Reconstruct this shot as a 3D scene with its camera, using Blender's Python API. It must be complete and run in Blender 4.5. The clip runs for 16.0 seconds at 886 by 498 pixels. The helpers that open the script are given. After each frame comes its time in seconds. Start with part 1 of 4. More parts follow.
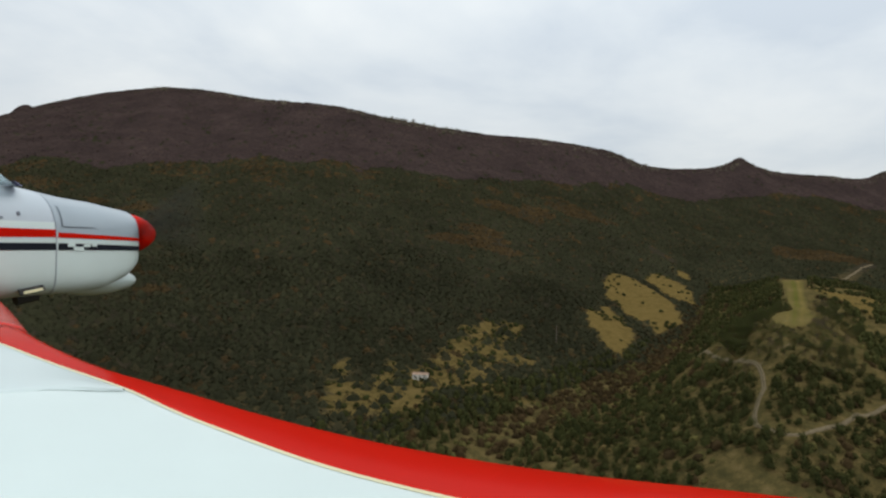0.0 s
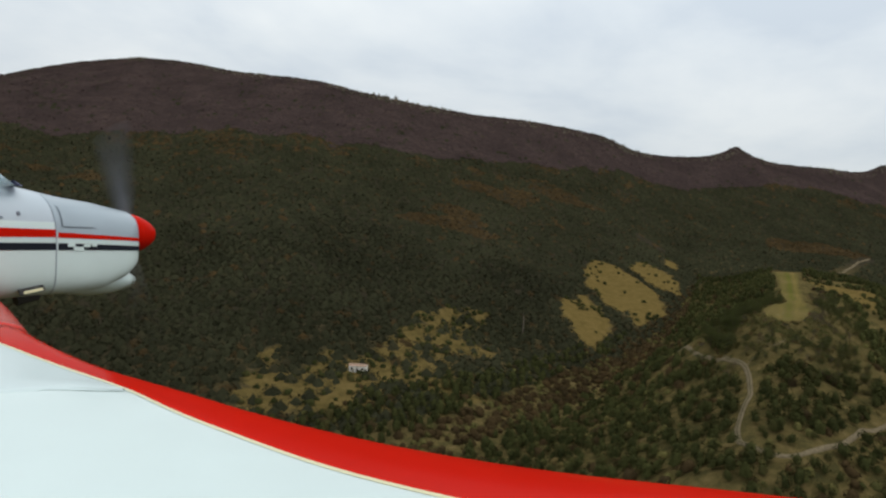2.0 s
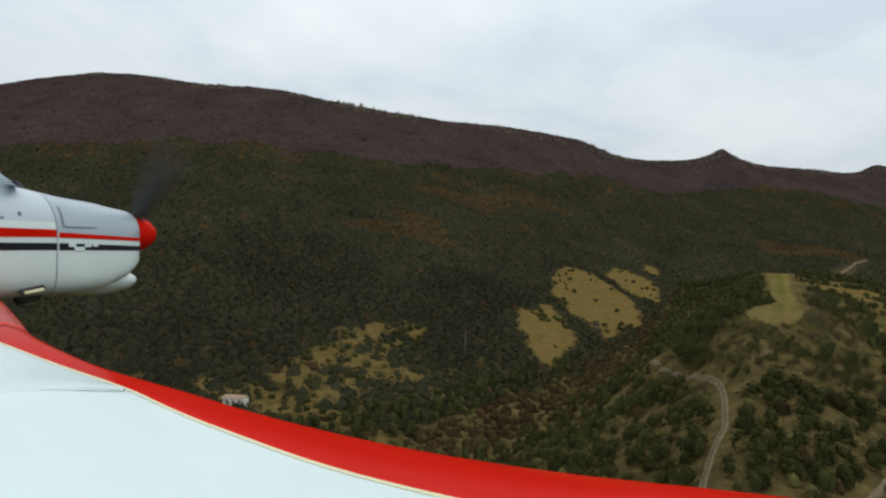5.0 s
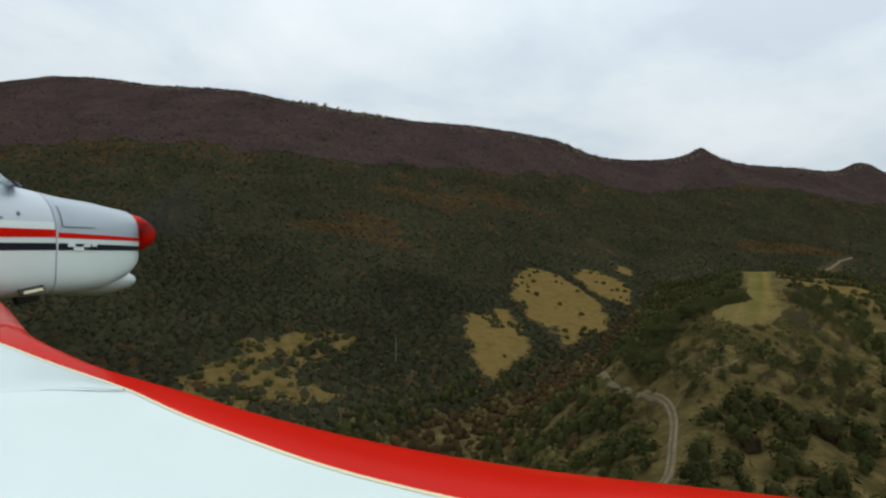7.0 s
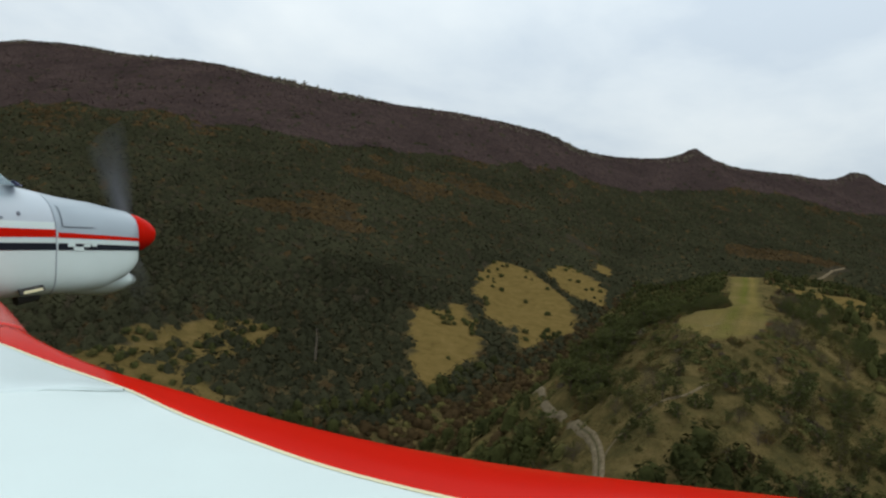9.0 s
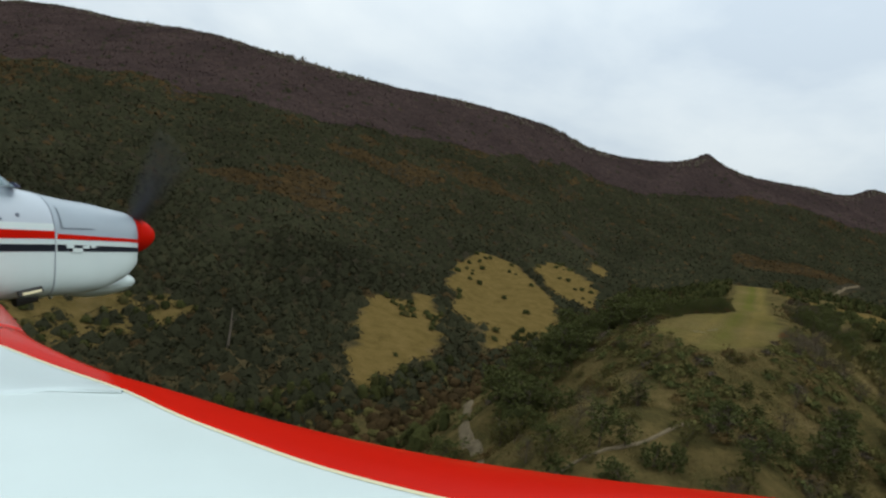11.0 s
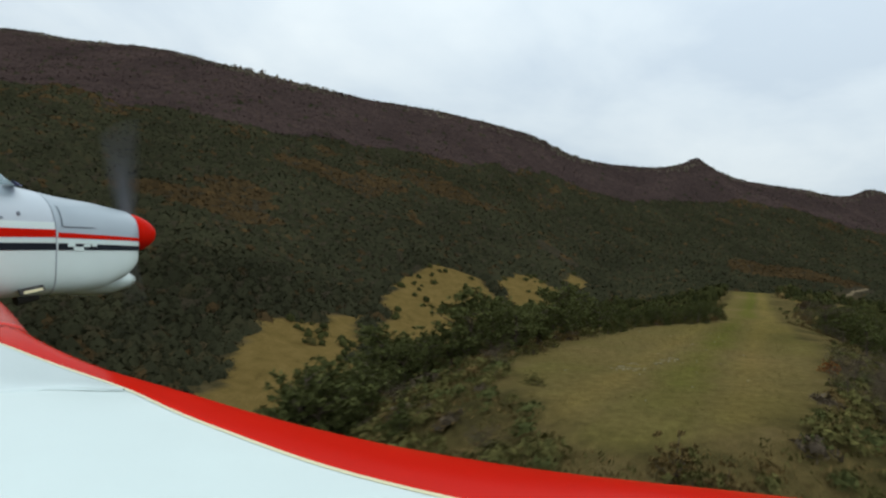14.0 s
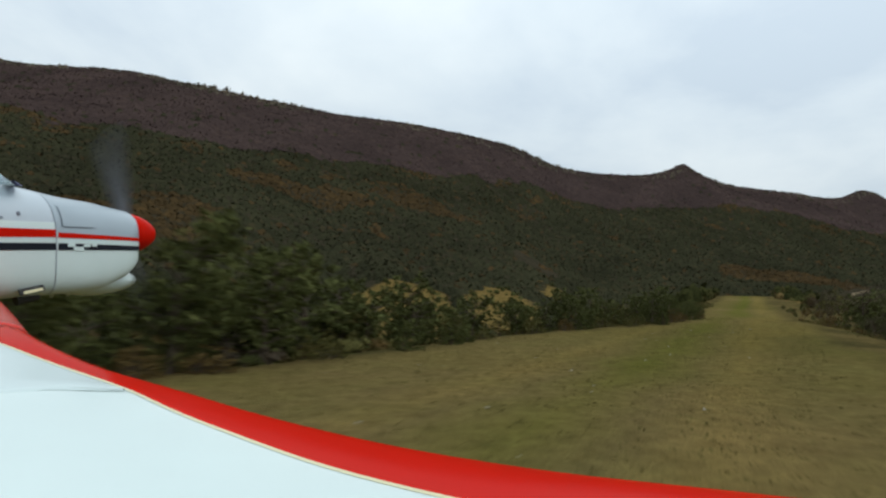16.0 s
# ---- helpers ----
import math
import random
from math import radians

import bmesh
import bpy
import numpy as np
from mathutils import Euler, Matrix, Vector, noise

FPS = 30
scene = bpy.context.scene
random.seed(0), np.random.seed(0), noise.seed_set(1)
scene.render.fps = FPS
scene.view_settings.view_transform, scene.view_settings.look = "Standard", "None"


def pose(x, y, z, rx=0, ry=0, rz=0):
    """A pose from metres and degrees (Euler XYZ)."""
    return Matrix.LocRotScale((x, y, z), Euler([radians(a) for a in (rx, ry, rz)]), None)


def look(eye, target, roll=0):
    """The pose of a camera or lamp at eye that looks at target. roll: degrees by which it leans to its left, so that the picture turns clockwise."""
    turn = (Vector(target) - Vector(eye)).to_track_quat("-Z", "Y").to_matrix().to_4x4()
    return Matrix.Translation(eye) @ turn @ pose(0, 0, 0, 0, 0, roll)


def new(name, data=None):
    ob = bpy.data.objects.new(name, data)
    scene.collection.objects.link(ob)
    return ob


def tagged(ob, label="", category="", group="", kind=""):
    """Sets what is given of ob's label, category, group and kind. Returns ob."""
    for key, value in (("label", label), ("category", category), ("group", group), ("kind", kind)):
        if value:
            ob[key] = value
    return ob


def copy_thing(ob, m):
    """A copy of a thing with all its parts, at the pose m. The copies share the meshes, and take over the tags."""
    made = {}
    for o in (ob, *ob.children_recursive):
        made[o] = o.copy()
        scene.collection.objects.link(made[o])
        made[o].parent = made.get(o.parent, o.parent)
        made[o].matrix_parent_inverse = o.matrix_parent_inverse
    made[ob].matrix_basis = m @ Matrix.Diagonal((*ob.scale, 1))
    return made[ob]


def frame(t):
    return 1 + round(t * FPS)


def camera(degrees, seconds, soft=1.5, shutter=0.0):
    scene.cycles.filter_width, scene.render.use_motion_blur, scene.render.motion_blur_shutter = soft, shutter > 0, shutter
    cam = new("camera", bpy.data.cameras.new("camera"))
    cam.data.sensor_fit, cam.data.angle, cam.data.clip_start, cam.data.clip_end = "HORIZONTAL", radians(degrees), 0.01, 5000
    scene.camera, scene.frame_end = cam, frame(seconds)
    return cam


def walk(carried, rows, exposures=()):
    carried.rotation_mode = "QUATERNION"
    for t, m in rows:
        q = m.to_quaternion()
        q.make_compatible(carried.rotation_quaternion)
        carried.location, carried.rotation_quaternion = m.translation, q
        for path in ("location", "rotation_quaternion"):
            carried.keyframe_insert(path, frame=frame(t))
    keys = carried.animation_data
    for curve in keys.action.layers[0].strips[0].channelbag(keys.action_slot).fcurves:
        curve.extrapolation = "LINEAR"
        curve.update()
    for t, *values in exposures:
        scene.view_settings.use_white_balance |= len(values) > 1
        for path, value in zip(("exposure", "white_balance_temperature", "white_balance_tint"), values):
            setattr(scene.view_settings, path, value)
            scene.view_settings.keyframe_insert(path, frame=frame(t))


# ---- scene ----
cam = camera(69.6, 16.0, 2.35, 0.5)
PATH = [
    (0, (-1.624, -7.411, 60.919), (-1.506, -5.414, 60.945), 1.2),
    (0.5, (6.74, 5.546, 58.855), (6.865, 7.542, 58.871), 1.4),
    (1, (14.178, 20.004, 58.184), (14.304, 22.0, 58.179), 1.9),
    (1.5, (22.614, 32.726, 56.42), (22.74, 34.721, 56.4), 2.1),
    (2, (30.389, 45.947, 54.663), (30.524, 47.942, 54.652), 2.6),
    (2.5, (39.47, 59.382, 52.46), (39.614, 61.377, 52.467), 2.7),
    (3, (47.334, 72.873, 50.428), (47.484, 74.867, 50.447), 2.3),
    (3.5, (55.546, 83.447, 49.359), (55.694, 85.441, 49.385), 1.8),
    (4, (63.464, 94.67, 47.869), (63.613, 96.664, 47.907), 1.4),
    (6.5, (106.416, 155.153, 41.358), (106.582, 157.145, 41.421), 0.4),
    (7, (116.262, 169.069, 40.015), (116.449, 171.059, 40.092), 0.1),
    (7.5, (124.024, 181.672, 38.798), (124.226, 183.66, 38.887), 0.4),
    (8, (131.47, 192.344, 38.341), (131.663, 194.333, 38.427), 1.2),
    (8.5, (138.696, 202.966, 37.938), (138.887, 204.956, 38.006), 2.5),
    (9, (147.549, 215.732, 37.457), (147.759, 217.72, 37.516), 2.8),
    (11.5, (183.02, 274.013, 32.058), (183.205, 276.004, 32.105), 6.7),
    (12, (190.638, 286.064, 31.725), (190.833, 288.053, 31.803), 5.5),
    (12.5, (197.658, 297.66, 31.274), (197.858, 299.647, 31.375), 4.8),
    (13, (204.265, 308.352, 31.147), (204.458, 310.34, 31.251), 4.7),
    (13.5, (211.255, 319.659, 31.021), (211.445, 321.647, 31.123), 4.4),
    (14, (217.519, 329.92, 30.767), (217.71, 331.907, 30.886), 4.1),
    (14.5, (224.251, 340.822, 30.349), (224.443, 342.808, 30.495), 3.5),
    (15, (230.692, 350.678, 30.031), (230.888, 352.661, 30.203), 2.8),
    (15.5, (238.424, 361.683, 29.163), (238.627, 363.664, 29.349), 2.0),
    (16, (245.08, 373.668, 28.668), (245.286, 375.649, 28.854), 1.9),
]
walk(cam, [(t, look(eye, target, roll)) for t, eye, target, roll in PATH], [(0.0, 0.0, 6500, 9.5), (6.5, 0.0, 6380, 8.0), (16.0, 0.0, 6200, 6.0)])

CLOUD_BASE, CLOUD_RISE = 0.80, 1.05

# ---- light ----
world = bpy.data.worlds.new("overcast_sky")
scene.world = world
world.use_nodes = True
wn, wl = world.node_tree.nodes, world.node_tree.links
wn.clear()
w_out = wn.new("ShaderNodeOutputWorld")
w_sky = wn.new("ShaderNodeTexSky")
w_sky.sky_type, w_sky.sun_disc = "NISHITA", False
w_sky.sun_elevation, w_sky.sun_rotation = radians(48), radians(75)
w_bg_sky = wn.new("ShaderNodeBackground")
w_bg_sky.inputs["Strength"].default_value = 0.1
wl.new(w_sky.outputs[0], w_bg_sky.inputs["Color"])
w_co = wn.new("ShaderNodeTexCoord")
w_sep = wn.new("ShaderNodeSeparateXYZ")
wl.new(w_co.outputs["Generated"], w_sep.inputs[0])


def world_math(op, a, b):
    n = wn.new("ShaderNodeMath")
    n.operation = op
    for i, v in enumerate((a, b)):
        if isinstance(v, (int, float)):
            n.inputs[i].default_value = v
        else:
            wl.new(v, n.inputs[i])
    return n.outputs[0]


# clouds lie on a flat layer, so they close up towards the horizon
w_up = world_math("ADD", world_math("MAXIMUM", w_sep.outputs[2], 0.0), 0.22)
w_flat = wn.new("ShaderNodeCombineXYZ")
wl.new(world_math("DIVIDE", w_sep.outputs[0], w_up), w_flat.inputs[0])
wl.new(world_math("DIVIDE", w_sep.outputs[1], w_up), w_flat.inputs[1])
w_noise = wn.new("ShaderNodeTexNoise")
w_noise.inputs["Scale"].default_value, w_noise.inputs["Detail"].default_value = 1.15, 7.0
w_noise.inputs["Roughness"].default_value, w_noise.inputs["Distortion"].default_value = 0.52, 0.25
wl.new(w_flat.outputs[0], w_noise.inputs["Vector"])
w_ramp = wn.new("ShaderNodeValToRGB")
w_ramp.color_ramp.elements[0].position, w_ramp.color_ramp.elements[0].color = 0.36, (0.59, 0.655, 0.72, 1)
w_ramp.color_ramp.elements[1].position, w_ramp.color_ramp.elements[1].color = 0.60, (0.79, 0.83, 0.845, 1)
w_mid = w_ramp.color_ramp.elements.new(0.47)
w_mid.color = (0.69, 0.745, 0.785, 1)
wl.new(w_noise.outputs[0], w_ramp.inputs[0])
w_bg_cloud = wn.new("ShaderNodeBackground")
wl.new(w_ramp.outputs[0], w_bg_cloud.inputs["Color"])
wl.new(world_math("ADD", world_math("MULTIPLY", world_math("MAXIMUM", w_sep.outputs[2], 0.0), CLOUD_RISE), CLOUD_BASE), w_bg_cloud.inputs["Strength"])
w_mix = wn.new("ShaderNodeMixShader")
w_mix.inputs[0].default_value = 0.93
wl.new(w_bg_sky.outputs[0], w_mix.inputs[1])
wl.new(w_bg_cloud.outputs[0], w_mix.inputs[2])
wl.new(w_mix.outputs[0], w_out.inputs["Surface"])

sun = new("sun", bpy.data.lights.new("sun", "SUN"))
sun.data.energy, sun.data.angle, sun.data.color = 0.7, radians(14), (1.0, 0.95, 0.88)
sun.matrix_world = look((0, 0, 900), (-560, 150, 0))


# ---- materials ----
def material(name, rough=0.8, metal=0.0, spec=0.4):
    m = bpy.data.materials.new(name)
    m.use_nodes = True
    b = m.node_tree.nodes["Principled BSDF"]
    b.inputs["Roughness"].default_value, b.inputs["Metallic"].default_value = rough, metal
    b.inputs["Specular IOR Level"].default_value = spec
    return m, m.node_tree.nodes, m.node_tree.links, b


def noise_node(nodes, links, scale, detail=5.0, rough=0.6, vector=None):
    n = nodes.new("ShaderNodeTexNoise")
    n.inputs["Scale"].default_value, n.inputs["Detail"].default_value, n.inputs["Roughness"].default_value = scale, detail, rough
    if vector is None:
        vector = nodes.new("ShaderNodeNewGeometry").outputs["Position"]
    links.new(vector, n.inputs["Vector"])
    return n.outputs[0]


def ramp(nodes, links, fac, *stops):
    n = nodes.new("ShaderNodeValToRGB")
    e = n.color_ramp.elements
    while len(e) < len(stops):
        e.new(0.5)
    for el, (pos, col) in zip(e, stops):
        el.position, el.color = pos, (*col, 1)
    links.new(fac, n.inputs[0])
    return n.outputs[0]


def mix(nodes, links, fac, a, b, mode="MIX"):
    n = nodes.new("ShaderNodeMix")
    n.data_type, n.blend_type = "RGBA", mode
    for sock, v in ((n.inputs[0], fac), (n.inputs[6], a), (n.inputs[7], b)):
        if isinstance(v, (int, float)):
            sock.default_value = v
        elif isinstance(v, tuple):
            sock.default_value = (*v, 1)
        else:
            links.new(v, sock)
    return n.outputs[2]


def bump(nodes, links, b, height, strength, distance):
    n = nodes.new("ShaderNodeBump")
    n.inputs["Strength"].default_value, n.inputs["Distance"].default_value = strength, distance
    links.new(height, n.inputs["Height"])
    links.new(n.outputs[0], b.inputs["Normal"])


def plant_material(name, dark, light, brown, rough=0.9, island=True):
    """Foliage that differs from plant to plant and from leaf to leaf."""
    m, n, l, b = material(name, rough, 0, 0.0)
    geo = n.new("ShaderNodeNewGeometry")
    info = n.new("ShaderNodeObjectInfo")
    pick = geo.outputs["Random Per Island"] if island else info.outputs["Random"]
    col = ramp(n, l, pick, (0.0, dark), (0.55, light), (0.86, light), (1.0, brown))
    big = noise_node(n, l, 0.012, 3)
    col = mix(n, l, 0.55, col, ramp(n, l, big, (0.35, (0.66, 0.66, 0.66)), (0.65, (1.3, 1.27, 1.22))), "MULTIPLY")
    fine = noise_node(n, l, 1.7, 4, 0.7)
    col = mix(n, l, 0.7, col, ramp(n, l, fine, (0.3, (0.62, 0.62, 0.62)), (0.7, (1.4, 1.4, 1.36))), "MULTIPLY")
    l.new(col, b.inputs["Base Color"])
    bump(n, l, b, fine, 0.5, 0.4)
    return m


def plain_material(name, colour, rough=0.5, metal=0.0, vary=0.12, scale=6.0, spec=0.5, local=False):
    m, n, l, b = material(name, rough, metal, spec)
    vec = n.new("ShaderNodeTexCoord").outputs["Object"] if local else None
    fac = noise_node(n, l, scale, 6, 0.6, vec)
    lo, hi = tuple(c * (1 - vary) for c in colour), tuple(min(c * (1 + vary), 1) for c in colour)
    l.new(ramp(n, l, fac, (0.3, lo), (0.7, hi)), b.inputs["Base Color"])
    rr = n.new("ShaderNodeMapRange")
    rr.inputs["To Min"].default_value, rr.inputs["To Max"].default_value = rough * 0.8, min(rough * 1.25, 1)
    l.new(noise_node(n, l, scale * 4, 4, 0.6, vec), rr.inputs["Value"])
    l.new(rr.outputs[0], b.inputs["Roughness"])
    return m


def land_material():
    m, n, l, b = material("land", 0.95, 0, 0.0)
    att = n.new("ShaderNodeAttribute")
    att.attribute_name = "zone"
    sep = n.new("ShaderNodeSeparateColor")
    l.new(att.outputs["Color"], sep.inputs[0])
    large, mid, fine = noise_node(n, l, 0.02, 5), noise_node(n, l, 0.16, 6, 0.65), noise_node(n, l, 1.6, 6, 0.7)
    tiny = noise_node(n, l, 9.0, 4, 0.7)
    # scrub and dry earth under the bushes
    scrub = ramp(n, l, mid, (0.30, (0.044, 0.041, 0.017)), (0.46, (0.073, 0.059, 0.023)), (0.57, (0.104, 0.078, 0.031)), (0.72, (0.142, 0.106, 0.047)))
    # forest floor
    floor_col = ramp(n, l, mid, (0.35, (0.026, 0.024, 0.015)), (0.65, (0.044, 0.036, 0.024)))
    # leaf litter under the bare woods
    litter = ramp(n, l, mid, (0.35, (0.036, 0.026, 0.024)), (0.65, (0.048, 0.034, 0.031)))
    floor_col = mix(n, l, att.outputs["Alpha"], floor_col, litter)
    col = mix(n, l, sep.outputs[2], scrub, floor_col)
    # hay meadow
    mead = ramp(n, l, mid, (0.32, (0.096, 0.068, 0.022)), (0.5, (0.124, 0.087, 0.029)), (0.68, (0.146, 0.101, 0.036)))
    col = mix(n, l, sep.outputs[1], col, mead)
    # mown winter grass on the strip, with greener and barer places
    grass = ramp(n, l, large, (0.34, (0.094, 0.082, 0.029)), (0.5, (0.120, 0.099, 0.037)), (0.64, (0.138, 0.108, 0.046)))
    patch = ramp(n, l, mid, (0.42, (1.05, 1, 0.95)), (0.7, (0.92, 0.97, 0.80)))
    grass = mix(n, l, 0.8, grass, patch, "MULTIPLY")
    # worn, browner mottles a stride across
    worn = noise_node(n, l, 1.5, 5, 0.65)
    grass = mix(n, l, 0.5, grass, ramp(n, l, worn, (0.36, (0.74, 0.70, 0.66)), (0.52, (1.0, 1.0, 1.0)), (0.70, (1.22, 1.17, 1.12))), "MULTIPLY")
    # greener lane down the middle, paler wheel tracks
    lane = ramp(n, l, att.outputs["Alpha"], (0.0, (0.78, 0.98, 0.56)), (0.5, (1, 1, 1)), (1.0, (1.32, 1.24, 1.12)))
    grass = mix(n, l, 0.9, grass, lane, "MULTIPLY")
    col = mix(n, l, sep.outputs[0], col, grass)
    col = mix(n, l, 0.6, col, ramp(n, l, fine, (0.3, (0.6, 0.6, 0.6)), (0.7, (1.4, 1.38, 1.32))), "MULTIPLY")
    col = mix(n, l, 0.5, col, ramp(n, l, tiny, (0.3, (0.66, 0.66, 0.66)), (0.7, (1.3, 1.3, 1.26))), "MULTIPLY")
    l.new(col, b.inputs["Base Color"])
    bump(n, l, b, mix(n, l, 0.4, fine, tiny), 0.9, 0.35)
    return m


LAND = land_material()
GRAVEL = plain_material("gravel_road", (0.140, 0.110, 0.068), 0.95, 0, 0.35, 0.9, 0.0)
RUT = plain_material("road_middle", (0.080, 0.068, 0.036), 0.95, 0, 0.35, 1.5, 0.0)
PINE_FAR = plant_material("distant_evergreens", (0.0225, 0.0228, 0.0132), (0.0302, 0.0304, 0.0168), (0.0390, 0.0335, 0.0182))
PINE_NEAR = plant_material("hillside_evergreens", (0.0250, 0.0275, 0.0105), (0.0420, 0.0440, 0.0152), (0.0560, 0.0470, 0.0180))
BARE_FAR = plant_material("distant_bare_woods", (0.0425, 0.0300, 0.0280), (0.0500, 0.0352, 0.0325), (0.0560, 0.0385, 0.0325))
RIDGE_TWIG = plant_material("ridge_twigs", (0.075, 0.062, 0.048), (0.115, 0.098, 0.072), (0.135, 0.110, 0.078))
BROWN_FAR = plant_material("distant_brown_oaks", (0.0350, 0.0248, 0.0125), (0.0505, 0.0340, 0.0160), (0.0680, 0.0430, 0.0185))
SCRUB_FAR = plant_material("scrub_bushes", (0.0624, 0.0600, 0.0216), (0.0960, 0.0858, 0.0302), (0.1380, 0.0965, 0.0391))
PINE_LEAF = plant_material("pine_needles", (0.0620, 0.0690, 0.0260), (0.0860, 0.0930, 0.0325), (0.0980, 0.0950, 0.0350))
OAK_LEAF = plant_material("bush_leaves", (0.0760, 0.0730, 0.0260), (0.1180, 0.1080, 0.0380), (0.1450, 0.1100, 0.0430))
DRY_LEAF = plant_material("dry_leaves", (0.0862, 0.0620, 0.0255), (0.1380, 0.0958, 0.0383), (0.1725, 0.1127, 0.0425))
RUST_LEAF = plant_material("rusty_leaves", (0.150, 0.060, 0.018), (0.230, 0.092, 0.026), (0.280, 0.120, 0.036))
TWIG = plant_material("bare_twigs", (0.0600, 0.0470, 0.0340), (0.1000, 0.0784, 0.0555), (0.1200, 0.0931, 0.0592))
BARK = plain_material("bark", (0.085, 0.062, 0.045), 0.95, 0, 0.4, 5.0, 0.2)
GRASS_BLADE = plant_material("grass_blades", (0.0850, 0.0740, 0.0250), (0.1150, 0.0980, 0.0340), (0.1500, 0.1180, 0.0450))
STONE = plain_material("limestone", (0.27, 0.245, 0.19), 0.9, 0, 0.25, 4.0, 0.3)
WALL = plain_material("pale_render", (0.62, 0.58, 0.50), 0.9, 0, 0.2, 0.7, 0.2)
TILE = plain_material("roof_tiles", (0.30, 0.20, 0.14), 0.9, 0, 0.3, 1.2, 0.2)
DARK = plain_material("dark_opening", (0.03, 0.028, 0.025), 0.7, 0, 0.3, 2.0, 0.3)
TIMBER = plain_material("weathered_timber", (0.13, 0.105, 0.08), 0.9, 0, 0.3, 5.0, 0.2)


def paint(name, colour, rough=0.22):
    m = plain_material(name, colour, rough, 0, 0.035, 3.0, 0.5, True)
    b = m.node_tree.nodes["Principled BSDF"]
    b.inputs["Coat Weight"].default_value, b.inputs["Coat Roughness"].default_value = 0.4, 0.12
    return m


WHITE = paint("white_aircraft_paint", (0.60, 0.69, 0.665), 0.4)
PALE = paint("pale_grey_aircraft_paint", (0.29, 0.345, 0.385), 0.35)
RED = paint("red_aircraft_paint", (0.50, 0.009, 0.003), 0.18)
RED.node_tree.nodes["Principled BSDF"].inputs["Coat Weight"].default_value = 0.0
RED.node_tree.nodes["Principled BSDF"].inputs["Specular IOR Level"].default_value = 0.010
FAIRING_RED = paint("glossy_red_fairing_paint", (0.50, 0.020, 0.012), 0.2)
FAIRING_RED.node_tree.nodes["Principled BSDF"].inputs["Specular IOR Level"].default_value = 0.12
FAIRING_RED.node_tree.nodes["Principled BSDF"].inputs["Coat Weight"].default_value = 0.0
PALE_WHITE = paint("off_white_aircraft_paint", (0.53, 0.61, 0.60), 0.45)
NAVY = plain_material("navy_aircraft_paint", (0.010, 0.012, 0.018), 0.5, 0, 0.1, 6.0, 0.12, True)
TOP_PAINT = paint("light_grey_aircraft_paint", (0.42, 0.475, 0.52), 0.35)
CREAM = paint("cream_edge_tape", (0.66, 0.60, 0.36), 0.5)
SEAM = plain_material("dark_seam", (0.20, 0.225, 0.27), 0.6, 0, 0.1, 20, 0.3, True)
BLADE = plain_material("grey_propeller", (0.05, 0.052, 0.056), 0.45, 0.1, 0.2, 8, 0.5, True)
RUBBER = plain_material("tyre_rubber", (0.02, 0.02, 0.02), 0.85, 0, 0.2, 20, 0.3, True)
METAL = plain_material("bare_metal", (0.55, 0.55, 0.53), 0.3, 0.9, 0.1, 20, 0.5, True)
TRIM = plain_material("blue_canopy_seal", (0.05, 0.06, 0.16), 0.5, 0, 0.1, 20, 0.4, True)
GLASS, g_n, g_l, g_b = material("canopy_glass", 0.05, 0, 0.5)
g_b.inputs["Base Color"].default_value = (0.75, 0.85, 0.88, 1)
g_b.inputs["Transmission Weight"].default_value, g_b.inputs["IOR"].default_value = 0.9, 1.2


# ---- mesh helpers ----
def mesh_from(name, verts, faces, mat, smooth=False):
    me = bpy.data.meshes.new(name)
    me.from_pydata([tuple(v) for v in verts], [], [tuple(f) for f in faces])
    me.materials.append(mat)
    if smooth:
        me.polygons.foreach_set("use_smooth", [True] * len(me.polygons))
    me.update()
    return me


def fast_mesh(name, verts, tris, mat, smooth=False):
    """A triangle mesh from arrays."""
    me = bpy.data.meshes.new(name)
    me.vertices.add(len(verts))
    me.vertices.foreach_set("co", np.asarray(verts, np.float32).ravel())
    n = len(tris)
    me.loops.add(n * 3)
    me.loops.foreach_set("vertex_index", np.asarray(tris, np.int32).ravel())
    me.polygons.add(n)
    me.polygons.foreach_set("loop_start", np.arange(0, n * 3, 3, dtype=np.int32))
    me.polygons.foreach_set("loop_total", np.full(n, 3, np.int32))
    if smooth:
        me.polygons.foreach_set("use_smooth", np.ones(n, bool))
    me.materials.append(mat)
    me.update(calc_edges=True)
    return me


def part(name, me, parent, label=""):
    ob = new(name, me)
    ob.parent = parent
    return tagged(ob, label) if label else ob


def box_mesh(name, size, at, mat, bevel=0.0):
    bm = bmesh.new()
    bmesh.ops.create_cube(bm, size=1.0)
    bmesh.ops.scale(bm, vec=size, verts=bm.verts)
    if bevel:
        bmesh.ops.bevel(bm, geom=bm.edges[:], offset=bevel, segments=2, affect="EDGES")
    bmesh.ops.translate(bm, vec=at, verts=bm.verts)
    me = bpy.data.meshes.new(name)
    bm.to_mesh(me)
    bm.free()
    me.materials.append(mat)
    return me


# ---- the lie of the land ----
# s runs along the airstrip and u across it (metres); the main ridge closes the valley to the north
DS, DU = (0.543, 0.84), (0.84, -0.543)


